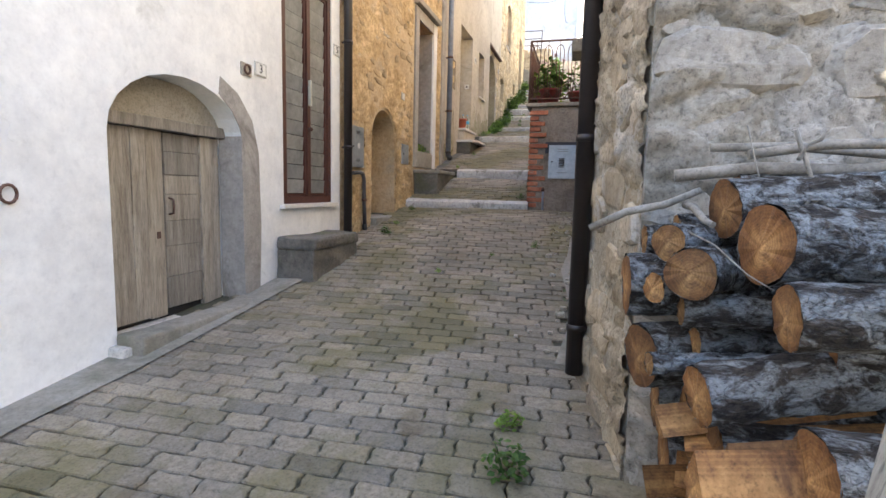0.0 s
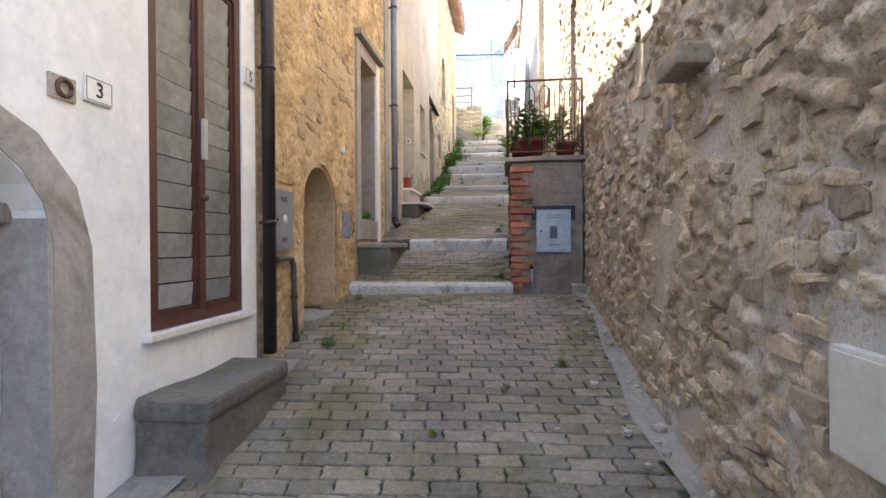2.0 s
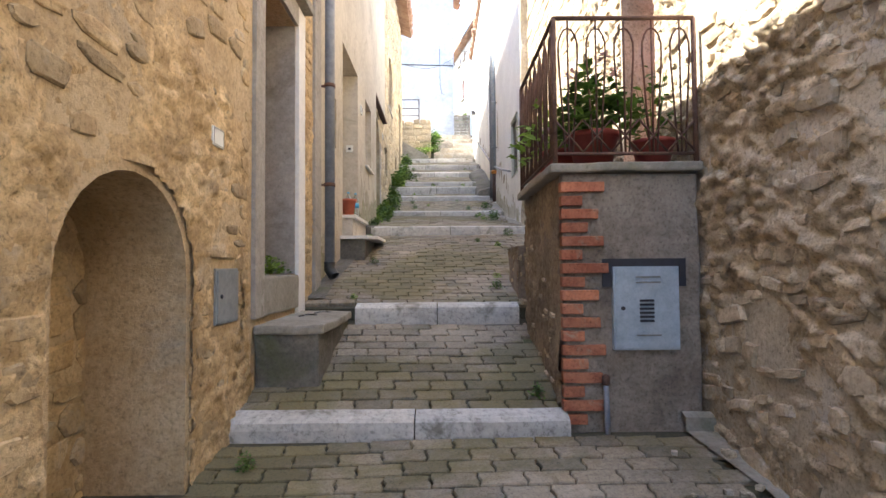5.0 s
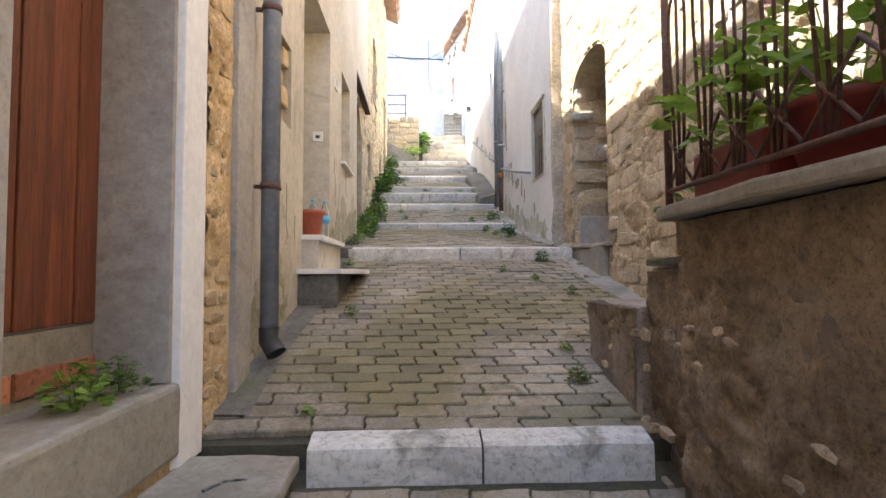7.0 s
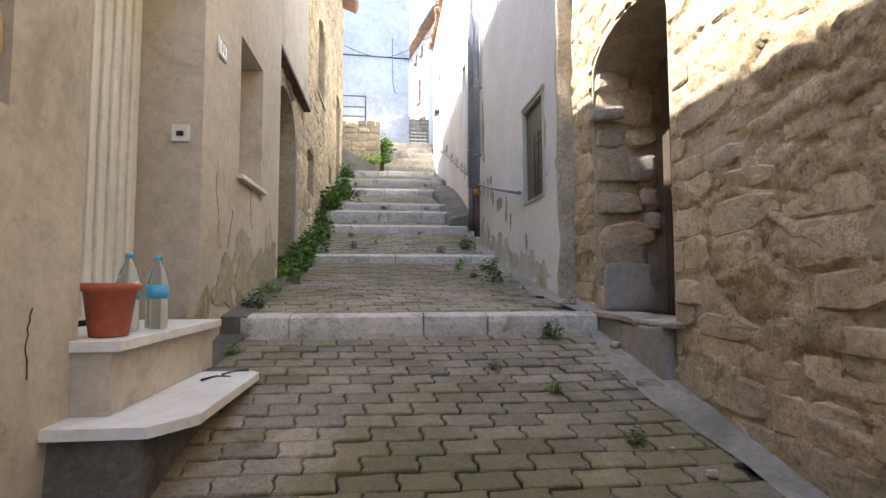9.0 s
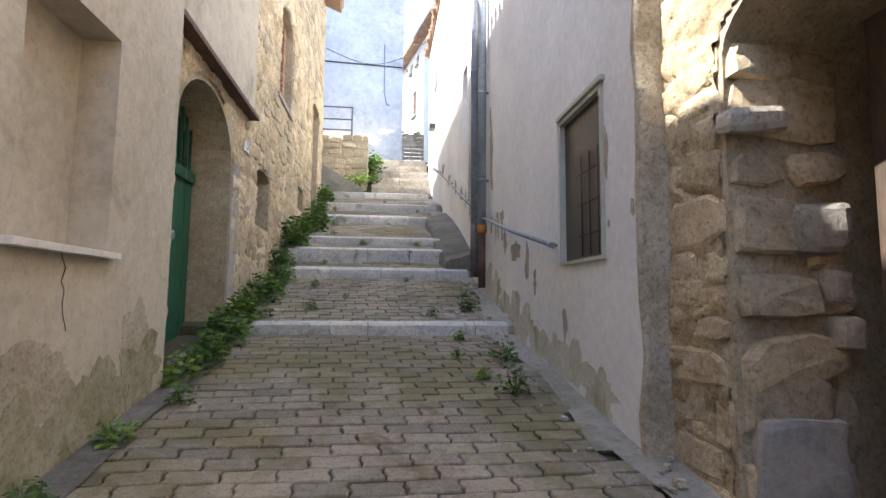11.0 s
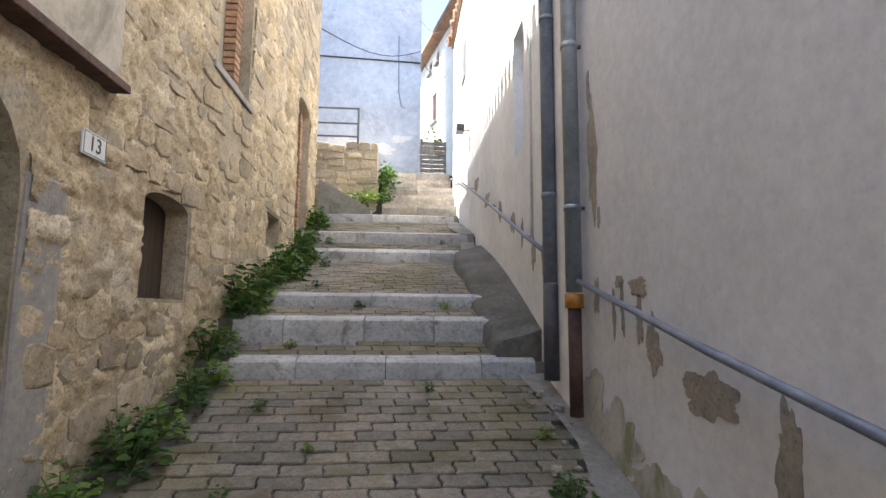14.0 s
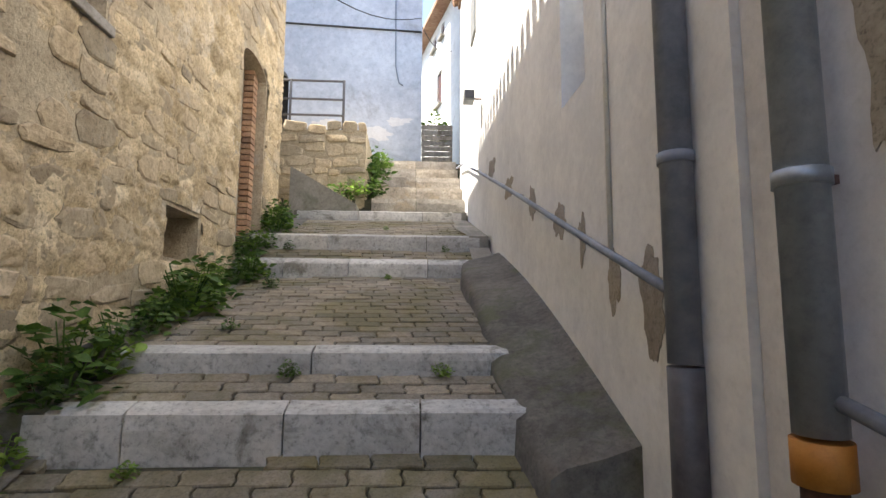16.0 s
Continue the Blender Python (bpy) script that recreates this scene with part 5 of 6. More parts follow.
for k in range(7):
    for lean in (-1, 1):
        a0 = 12.44 - k * 0.085
        part("mesh_wire", tubed([(0.40, a0, 3.3), (0.395, a0 - 0.14 if lean > 0 else a0, 3.6), (0.40, a0 + 0.28 * lean * (-1 if lean > 0 else 0), 3.92)], 0.005, 5), "green_wire", gate, "green wire mesh")
        part("mesh_wire", tubed([(0.396, a0 - 0.3, 3.3), (0.392, a0 - 0.15, 3.6), (0.396, a0, 3.92)], 0.005, 5), "green_wire", gate, "green wire mesh")
for k, (x, z, w, h) in enumerate([(0.08, 4.30, 0.26, 0.10), (0.34, 3.86, 0.20, 0.22), (0.40, 3.64, 0.12, 0.14), (0.43, 3.45, 0.10, 0.12), (0.22, 2.95, 0.36, 0.36)]):
    tagged(part("jamb_stone", rock(x - w / 2, x + w / 2, 12.80 - 0.02 * (k % 2), 12.90, z - h / 2, z + h / 2, 60 + k, 0.03, 4, 0.03), "pale_stone" if k < 4 else "grey_render"), "broken pale stone standing out of the gateway jamb", "stone", kind="structure")
# box behind the gateway; its darkness is painted on, not left to the light
tagged(part("gate_back", boxed(1.6, 1.65, 11.0, 13.4, 2.3, 4.9), "unlit_black"), "back panel behind the gateway, painted near-black as unlit depth", "cellar", kind="structure")
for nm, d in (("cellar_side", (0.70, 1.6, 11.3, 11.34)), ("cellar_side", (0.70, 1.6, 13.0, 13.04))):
    tagged(part(nm, boxed(*d, 2.3, 4.9), "unlit_black"), "side panel behind the gateway, painted near-black as unlit depth", "cellar", kind="structure")
tagged(part("cellar_roof", boxed(0.72, 1.6, 11.3, 13.0, 4.86, 4.9), "unlit_black"), "flat top panel behind the gateway, painted near-black as unlit depth", "cellar", kind="structure")
tagged(part("threshold", rock(-0.10, 0.6, 11.80, 12.88, 2.1, 2.72, 81, 0.02, 6, 0.02), "concrete"), "broken stone threshold of the gateway", "threshold", kind="structure")
own = empty("loose_slab", "loose stone slab at the gateway", "slab")
part("slab", rock(-0.12, 0.22, 12.10, 12.74, 2.725, 2.765, 83, 0.012, 5, 0.012), "pale_stone", own)
own = empty("loose_slab", "loose cracked stone slab at the gateway", "slab")
part("slab", rock(-0.08, 0.30, 11.70, 12.08, 2.722, 2.757, 84, 0.012, 5, 0.012), "pale_stone", own)

# ---- white house window, handrails, lamp ----
win = empty("window_1", "window with cream metal frame and dark insect screen", "window", kind="structure")
part("frame", pierced(rect(13.74, 14.45, 3.805, 4.83), [rect(13.762, 14.43, 3.828, 4.80)], 0.05, facing_west(XW - 0.02)), "cream_metal", win)
part("screen", boxed(XW + 0.02, XW + 0.024, 13.755, 14.435, 3.824, 4.805), "mesh_screen", win, "dark insect screen")
for yy in (13.86, 13.99, 14.12):
    part("bar", tubed([(XW + 0.012, yy, 3.85), (XW + 0.012, yy, 4.5)], 0.004, 6), "dark_wood", win)
for zz in (3.98, 4.18, 4.38):
    part("bar", tubed([(XW + 0.012, 13.78, zz), (XW + 0.012, 14.18, zz)], 0.004, 6), "dark_wood", win)
part("head_moulding", boxed(XW - 0.035, XW, 13.71, 14.47, 4.835, 4.87, 0.006), "cream_metal", win)
part("guide", boxed(XW - 0.03, XW - 0.002, 14.455, 14.475, 3.81, 4.83, 0.003), "white_paint", win)
own = empty("handrail", "grey pipe handrail along the white house", "handrail")
part("rail", tubed([(XW - 0.07, 14.48, 3.955), (XW - 0.08, 15.6, 4.20), (XV - 0.04, 16.97, 4.53)], 0.018, 10), "grey_pipe", own)
part("end_socket", tubed([(XW - 0.07, 14.44, 3.947), (XW - 0.07, 14.54, 3.968)], 0.022, 12), "grey_pipe", own)
part("bracket", tubed([(XW - 0.07, 14.56, 3.97), (XW + 0.01, 14.56, 3.96)], 0.01, 8), "rust_iron", own)
own = empty("handrail", "long grey pipe handrail climbing beside the steps", "handrail")
pts = [(XV - 0.08, 17.54, 4.77), (XV - 0.08, 18.2, 5.0), (XV - 0.08, 20.0, 5.65), (XV - 0.08, 22.0, 6.35), (XV - 0.08, 24.1, 7.06), (XV - 0.08, 25.2, 7.3)]
part("rail", tubed(pts, 0.018, 10), "grey_pipe", own)
for q in pts[1:]:
    part("bracket", tubed([q, (XV + 0.01, q[1], q[2] - 0.03)], 0.009, 8), "rust_iron", own)
own = empty("conduit", "thin pale cable conduit on the white wall", "pipe")
part("pipe", tubed([(XV - 0.012, 18.2, 4.95), (XV - 0.012, 18.2, 7.6)], 0.012, 8), "white_paint", own)
own = empty("wall_lamp", "small grey floodlight on the white house", "lamp")
part("housing", boxed(XV - 0.24, XV - 0.10, 22.35, 22.55, 7.42, 7.56, 0.012), "slat_grey", own)
part("lens", boxed(XV - 0.23, XV - 0.11, 22.335, 22.349, 7.44, 7.54), "ink", own)
part("arm", tubed([(XV + 0.01, 22.45, 7.47), (XV - 0.12, 22.45, 7.47)], 0.014, 8), "rust_iron", own)
FE3, FE4 = facing_west(XW), facing_west(XV)
for k, (f, u, z, w, h) in enumerate([(FE3, 13.72, 4.42, 0.06, 0.3), (FE3, 15.75, 4.02, 0.46, 0.26), (FE3, 15.35, 3.90, 0.14, 0.42), (FE3, 16.86, 5.28, 0.20, 0.85), (FE3, 16.78, 4.90, 0.06, 0.20), (FE3, 16.17, 4.18, 0.16, 0.36), (FE3, 16.3, 4.30, 0.09, 0.34),
                                     (FE3, 16.49, 4.36, 0.06, 0.36), (FE3, 16.60, 4.34, 0.06, 0.30), (FE3, 16.3, 4.47, 0.30, 0.12), (FE3, 16.52, 4.50, 0.18, 0.10), (FE3, 14.42, 3.42, 0.10, 0.26), (FE3, 16.84, 4.42, 0.10, 0.30), (FE3, 16.9, 5.75, 0.07, 0.3), (FE3, 15.12, 3.72, 0.10, 0.2),
                                     (FE3, 13.42, 4.05, 0.05, 0.10), (FE3, 13.70, 4.0, 0.03, 0.05), (FE4, 17.85, 4.75, 0.22, 0.5), (FE4, 18.2, 4.85, 0.16, 0.4), (FE4, 19.0, 5.25, 0.35, 0.3), (FE4, 19.7, 5.5, 0.3, 0.3), (FE4, 20.6, 5.85, 0.5, 0.25), (FE4, 18.6, 5.1, 0.14, 0.3), (FE4, 21.6, 6.3, 0.6, 0.3)]):
    flake("plaster_patch", f, u, z, w, h, "old_plaster" if k % 3 else "bare_mortar", 120 + k)
for k in range(9):
    u = 13.9 + k * 0.38
    flake("damp_patch", FE3, u, lane(u) + 0.12 + 0.05 * math.sin(k * 2), 0.62, 0.34 + 0.1 * (k % 3), "damp_white", 150 + k, 0.002 + 0.0007 * k, "damp mossy stain at the foot of the wall")
tagged(part("corner_edge", rock(XW - 0.012, XR + 0.02, 13.31, 13.37, 2.5, 7.5, 5, 0.03, 18, 0.02), "rubble_mortar"), "broken plaster edge at the house corner", "wall patch", kind="structure")
tagged(part("recess_back", boxed(XV + 0.26, XV + 0.3, 18.4, 19.0, 5.8, 7.3), "blue_plaster"), "plastered back of a wall recess", "recess", kind="structure")
own = empty("shutter", "small grey closed shutter high on the white wall", "shutter")
part("panel", boxed(XV - 0.03, XV + 0.01, 23.0, 23.5, 8.75, 9.45, 0.01), "slat_grey", own)

# ---- head of the lane ----
own = empty("railing", "grey three-bar iron railing on the terrace wall", "railing")
for z in (8.2, 8.5, 8.85):
    part("rail", tubed([(-4.3, 25.1, z), (-2.34, 25.1, z)], 0.022, 8), "dark_pipe", own)
for x in (-4.2, -3.3, -2.34):
    part("post", tubed([(x, 25.1, 7.7), (x, 25.1, 8.87)], 0.024, 8), "dark_pipe", own)
own = empty("slatted_gate", "brown slatted gate closing a yard", "gate")
for k in range(8):
    part("slat", boxed(-0.87, -0.16, 27.36, 27.40, 7.92 + k * 0.125, 8.03 + k * 0.125, 0.006), "grey_wood", own)
for x in (-0.84, -0.2):
    part("post", boxed(x - 0.03, x + 0.03, 27.405, 27.46, 7.8, 8.92), "rust_iron", own)
own = empty("shrub", "small bright green shrub behind the gate", "shrub", pose(-0.55, 27.9, 8.55))
part("crown", foliage(bmesh.new(), 220, 0.35, 0.3, 0.9, 0.11, 31, 8), "leaf_bright", own)
part("trunk", tubed([(0, 0, -0.75), (0.02, 0, 0.3)], [0.04, 0.02], 8), "stick_grey", own)
own = empty("far_house", "tall cream house beyond the gate with brown shutters", "house")
_f = Vector((-0.65, 2.8, 0)).normalized()


def far_face(u, d, z):
    return (-0.2 + _f.x * u + _f.y * d, 29.4 + _f.y * u - _f.x * d, z)


FAR_WINDOWS = ((0.35, 0.85, 10.45, 11.45), (0.12, 0.42, 12.35, 12.75), (0.95, 1.30, 12.35, 12.75))
part("wall", pierced(rect(-2.4, 3.6, 7, 12.95), [rect(*w) for w in FAR_WINDOWS], 0.35, far_face), "white_plaster", own)
part("side_wall", pierced(rect(-2.4, 3.6, 7, 12.95), [], 0.3, lambda u, d, z: far_face(u, d + 4.0, z)), "white_plaster", own)
part("roof", pierced(rect(-2.6, 3.8, 12.96, 13.08), [], 4.7, lambda u, d, z: far_face(u, d - 0.35, z)), "roof_tile", own)
for u0, u1, z0, z1 in FAR_WINDOWS:
    w = part("window", pierced(rect(u0 + 0.004, u1 - 0.004, z0 + 0.004, z1 - 0.004), [], 0.05, lambda u, d, z: far_face(u, d + 0.05, z)), "shutter_frame", own)
    part("sill", pierced(rect(u0 - 0.05, u1 + 0.05, z0 - 0.07, z0 - 0.01), [], 0.1, lambda u, d, z: far_face(u, d - 0.104, z)), "concrete", w)
tagged(part("wall_far_end", boxed(-6, -0.7, 47, 47.3, 8, 9.5), "beige_plaster"), "distant plain house wall", "wall", kind="structure")
own = empty("doorway_dark", "arched doorway in the blue house, near-black panel painted as unlit depth", "doorway", kind="structure")
# near-black panel gives the doorway its unlit look by colour
part("backing", boxed(-4.7, -3.8, 27.50, 27.54, 7.8, 10.2), "unlit_black", own)
FBL = facing_south(27.2)
for k, (u, z, w, h) in enumerate([(-1.9, 8.6, 1.1, 0.4), (-3.0, 8.7, 1.0, 0.5), (-1.4, 8.9, 0.7, 0.25), (-2.6, 11.4, 0.9, 0.3), (-1.6, 11.6, 0.5, 0.4), (-1.25, 9.7, 0.25, 0.3)]):
    flake("damp_patch", FBL, u, z, w, h, "blue_plaster" if k > 2 else "grey_white_plaster", 170 + k, 0.003 + 0.001 * k, "grey damp stain on the blue plaster")
own = empty("cable", "thin dark cable clipped across the blue wall", "cable")
part("wire", tubed([(-9, 27.18, 11.3), (-4, 27.18, 11.15), (-0.9, 27.18, 11.05)], 0.02, 6), "cable", own)
own = empty("cable", "grey cable looped down the blue wall", "cable")
part("wire", tubed([(-1.5, 27.18, 11.8), (-1.48, 27.18, 10.2), (-1.4, 27.18, 9.8), (-1.3, 27.18, 9.75)], 0.014, 6), "grey_pipe", own)
for k, (a, b) in enumerate([((-0.9, 27.2, 12.3), (-0.3, 24.0, 10.4)), ((-0.9, 27.2, 11.2), (0.0, 29.0, 11.6)), ((-2.8, 22.6, 9.3), (-0.9, 27.2, 11.4))]):
    own = empty("cable", "overhead cable strung between houses", "cable")
    A, B = Vector(a), Vector(b)
    part("wire", tubed([A.lerp(B, t / 8) - Vector((0, 0, 0.3 * math.sin(math.pi * t / 8))) for t in range(9)], 0.010, 5), "cable", own)
tagged(part("ramp", pierced([(-3.0, 6.0), (-1.95, 6.0), (-1.95, 6.35), (-3.0, 6.95)], [], 0.5, facing_south(24.05)), "concrete"), "sloping concrete ramp below the terrace wall", "ramp", kind="structure")

# ---- woodpile ----


def log(x, y, z, r, yaw, length, seed, tilt=0.0):
    rng = random.Random(seed)
    own = empty("log", "sawn firewood log with grey lichened bark", "log", pose(x, y, z, 0, tilt, yaw), "woodpile")
    bm = bmesh.new()
    seg, rings = 30, []
    for i in range(33):
        u = length * i / 32
        rings.append([bm.verts.new((u, q * math.cos(a), q * math.sin(a))) for a in (2 * math.pi * k / seg for k in range(seg))
                      for q in (r * (1 + 0.10 * noise.noise((u * 9, math.cos(a) * 3 + seed, math.sin(a) * 3))) + 0.007 * noise.noise((u * 34, math.cos(a) * r * 75 + seed, math.sin(a) * r * 75)) + rng.uniform(-0.002, 0.002),)])
    for p, q in zip(rings, rings[1:]):
        for k in range(seg):
            bm.faces.new((p[k], p[(k + 1) % seg], q[(k + 1) % seg], q[k]))
    bm.faces.new(rings[-1])
    part("bark", bm, "bark", own)
    bm = bmesh.new()
    c = bm.verts.new((-0.004, rng.uniform(-0.2, 0.2) * r, rng.uniform(-0.2, 0.2) * r))
    out = [bm.verts.new((rng.uniform(-0.003, 0.003), 0.985 * v[1], 0.985 * v[2])) for v in [(0, r * (1 + 0.04 * math.sin(3 * a + seed)) * math.cos(a), r * (1 + 0.04 * math.sin(3 * a + seed)) * math.sin(a)) for a in (2 * math.pi * k / seg for k in range(seg))]]
    for k in range(seg):
        bm.faces.new((c, out[(k + 1) % seg], out[k]))
    part("cut_face", bm, "cut_wood", own, "orange-brown sawn face")


# x, y, z of the sawn end, radius, yaw, tilt, length
LOGS = [(0.141, 1.74, 1.159, 0.098, 4, -2, 1.0), (0.222, 1.50, 1.319, 0.051, 48, 0, 0.5), (0.268, 1.42, 1.248, 0.067, 60, 2, 0.5), (0.194, 1.50, 1.193, 0.042, 34, 0, 0.6), (0.367, 1.56, 1.412, 0.082, 16, -4, 0.9), (0.408, 1.35, 1.338, 0.096, 20, 2, 1.1),
        (0.182, 1.60, 0.969, 0.094, 24, -2, 0.7), (0.277, 1.28, 0.982, 0.072, 14, -9, 1.0), (0.409, 1.18, 1.205, 0.070, 4, -3, 0.9), (0.266, 1.50, 1.139, 0.044, 3, -2, 0.8), (0.44, 1.76, 1.475, 0.048, 2, 0, 1.0), (0.277, 1.74, 1.345, 0.042, 8, 0, 0.9),
        (0.195, 1.82, 1.30, 0.048, 6, 0, 0.8), (0.319, 1.56, 1.035, 0.045, 10, 0, 0.8), (0.184, 1.42, 1.004, 0.030, 16, 0, 0.4), (0.26, 1.80, 0.76, 0.085, 2, 0, 1.0), (0.32, 1.60, 0.82, 0.085, 3, 0, 1.0), (0.34, 1.36, 0.80, 0.09, 5, 0, 1.0),
        (0.36, 1.12, 0.77, 0.09, 8, 0, 1.0), (0.42, 1.02, 0.95, 0.085, 6, 0, 1.0), (0.30, 1.80, 0.56, 0.10, 2, 0, 1.0), (0.34, 1.55, 0.58, 0.10, -2, 0, 1.0), (0.36, 1.30, 0.56, 0.11, 6, 0, 1.0), (0.40, 1.06, 0.54, 0.10, 10, 0, 1.0),
        (0.28, 1.78, 0.36, 0.09, 3, 0, 1.0), (0.34, 1.54, 0.35, 0.10, -3, 0, 1.0), (0.38, 1.30, 0.33, 0.10, 5, 0, 1.0), (0.42, 1.06, 0.32, 0.10, 8, 0, 1.0), (0.62, 1.00, 1.36, 0.10, 6, 0, 0.9), (0.60, 1.62, 1.30, 0.09, 3, 0, 0.8), (0.55, 1.40, 1.08, 0.10, 4, 0, 0.9)]
rng = random.Random(77)
for k, (x, y, z, r, yaw, tilt, length) in enumerate(LOGS):
    log(x, y, z, r, yaw, length if yaw < 8 else min(length, (1.92 - r - y) / math.sin(radians(yaw)) + 0.12), k, tilt)
for k in range(14):
    y, z = rng.uniform(1.0, 1.85), rng.uniform(0.35, 0.92)
    own = empty("split_wood", "split wedge of reddish firewood", "firewood", pose(rng.uniform(0.2, 0.32), y, z, rng.uniform(-40, 40), rng.uniform(-15, 15), rng.uniform(-12, 12)), "woodpile")
    w, h = rng.uniform(0.03, 0.06), rng.uniform(0.05, 0.09)
    bm = bmesh.new()
    ends = [[bm.verts.new((u, a, b)) for a, b in ((0, h), (-w, -h * 0.3), (0, -h * 0.5), (w, -h * 0.25))] for u in (0, 0.5)]
    for q in range(4):
        bm.faces.new((ends[0][q], ends[0][(q + 1) % 4], ends[1][(q + 1) % 4], ends[1][q]))
    bm.faces.new(ends[0][::-1])
    bm.faces.new(ends[1])
    part("wedge", bm, "cut_wood", own)
for k, (a, b, r) in enumerate([((0.018, 1.75, 1.334), (0.33, 1.69, 1.465), 0.012), ((0.264, 1.76, 1.508), (0.9, 1.70, 1.545), 0.019), ((0.373, 1.82, 1.60), (1.0, 1.75, 1.575), 0.013), ((0.531, 1.6, 1.63), (0.594, 1.6, 1.458), 0.006), ((0.545, 1.6, 1.55), (0.607, 1.6, 1.634), 0.006),
                               ((0.29, 1.70, 1.42), (0.34, 1.55, 1.37), 0.011), ((0.415, 1.6, 1.642), (0.485, 1.6, 1.392), 0.002), ((0.25, 1.40, 1.36), (0.42, 1.30, 1.24), 0.002), ((0.45, 1.7, 1.57), (1.0, 1.66, 1.62), 0.014)]):
    own = empty("stick", "thin grey dry branch lying on the woodpile", "branch", group="branches on the woodpile")
    A, B = Vector(a), Vector(b)
    part("branch", tubed([A, A.lerp(B, 0.35) + Vector((0, 0.012, 0.012)), A.lerp(B, 0.7) - Vector((0, 0.01, 0.006)), B], [r, r * 1.05, r * 0.95, r * 0.85], 8), "stick_grey", own)
own = empty("board", "pale weathered board leaning against the woodpile", "board")
A, B = Vector((0.24, 0.62, 0.16)), Vector((0.46, 0.76, 1.36))
bm = boxed(-0.045, 0.045, -0.012, 0.012, 0, (B - A).length, 0.004)
bm.transform(Matrix.Translation(A) @ (B - A).to_track_quat("Z", "Y").to_matrix().to_4x4())
part("plank", bm, "grey_wood", own)

# ---- weeds ----
weed_data = []
for k in range(8):
    b = foliage(bmesh.new(), 90 + 16 * (k % 4), 0.13, 0.12, 0.17 + 0.03 * (k % 3), 0.046, 300 + k, 7, 0.3)
    me = bpy.data.meshes.new("weed")
    b.to_mesh(me)
    b.free()
    me.materials.append(M["leaf" if k % 3 else "leaf_bright"])
    weed_data.append(me)


def weed(x, y, s, k, lift=0.0):
    ob = link_mesh("weed", weed_data[k % 8])
    ob.matrix_world = pose(x, y, lane(y) + lift, 0, 0, (k * 77) % 360) @ Matrix.Diagonal((s, s, s, 1))
    tagged(ob, "low green weed growing at the wall foot" if s > 0.6 else "small green weed in the paving joints", "weed", "weeds in the lane", "thing")


rng = random.Random(9)
y, k = 14.5, 0
while y < 22.6:
    weed(-2.72 + rng.uniform(-0.06, 0.12), y, rng.uniform(1.0, 2.0), k)
    y += rng.uniform(0.13, 0.34)
    k += 1
for x, y, s in [(-0.24, 1.9, 0.7), (-0.28, 2.25, 0.5), (-2.35, 5.9, 0.5), (-2.4, 6.4, 0.35), (-2.5, 7.3, 0.4), (-0.5, 5.6, 0.35), (-1.3, 4.6, 0.25), (-0.9, 5.2, 0.25), (-0.95, 7.85, 0.4), (-2.3, 9.3, 0.3), (-1.0, 9.6, 0.45), (-0.95, 10.0, 0.4), (-2.3, 10.7, 0.4),
                (-0.55, 11.2, 0.35), (-0.75, 11.7, 0.35), (-1.0, 12.0, 0.35), (-0.5, 12.5, 0.6), (-2.55, 12.3, 0.4), (-2.6, 13.0, 0.7), (-2.6, 13.6, 0.8), (-2.5, 14.1, 0.6), (-0.55, 14.2, 0.8), (-0.7, 14.5, 0.5), (-0.45, 14.9, 0.9), (-0.8, 15.0, 0.4),
                (-0.7, 15.6, 0.5), (-0.5, 16.3, 0.8), (-0.45, 16.9, 0.5), (-0.9, 16.1, 0.5), (-2.1, 16.3, 0.5), (-1.8, 16.8, 0.3), (-2.2, 17.3, 0.5), (-1.1, 17.6, 0.35), (-2.2, 18.2, 0.4), (-1.7, 18.75, 0.45), (-0.9, 18.75, 0.5), (-2.2, 19.3, 0.4), (-2.3, 20.6, 0.6),
                (-1.3, 21.1, 0.3), (-0.7, 21.6, 0.4), (-2.4, 21.6, 0.5), (-1.4, 22.5, 0.3)]:
    weed(x, y, s, k)
    k += 1
for x, y, s in [(-2.35, 24.45, 2.2), (-2.0, 24.5, 1.8), (-1.75, 25.0, 2.6), (-1.75, 25.5, 2.4), (-1.7, 26.1, 2.0), (-2.6, 24.45, 1.4), (-1.7, 24.65, 1.6)]:
    weed(x, y, s, k, 0.05)
    k += 1
for x, y, s in ((-2.80, 8.55, 0.8), (-2.80, 8.75, 0.6)):
    weed(x, y, s, k, 2.08 - lane(y))
    k += 1
for k, (x, y) in enumerate([(-2.45, 8.75), (-2.5, 8.5), (-2.45, 11.7), (-2.4, 11.85)]):
    own = empty("twig", "short dry twig dropped on the step", "twig", group="twigs")
    zz = 1.775 if y < 10 else 2.518
    part("stem", tubed([(x - 0.05, y - 0.06, zz), (x, y, zz + 0.008), (x + 0.06, y + 0.03, zz)], [0.006, 0.005, 0.003], 6), "bark", own)

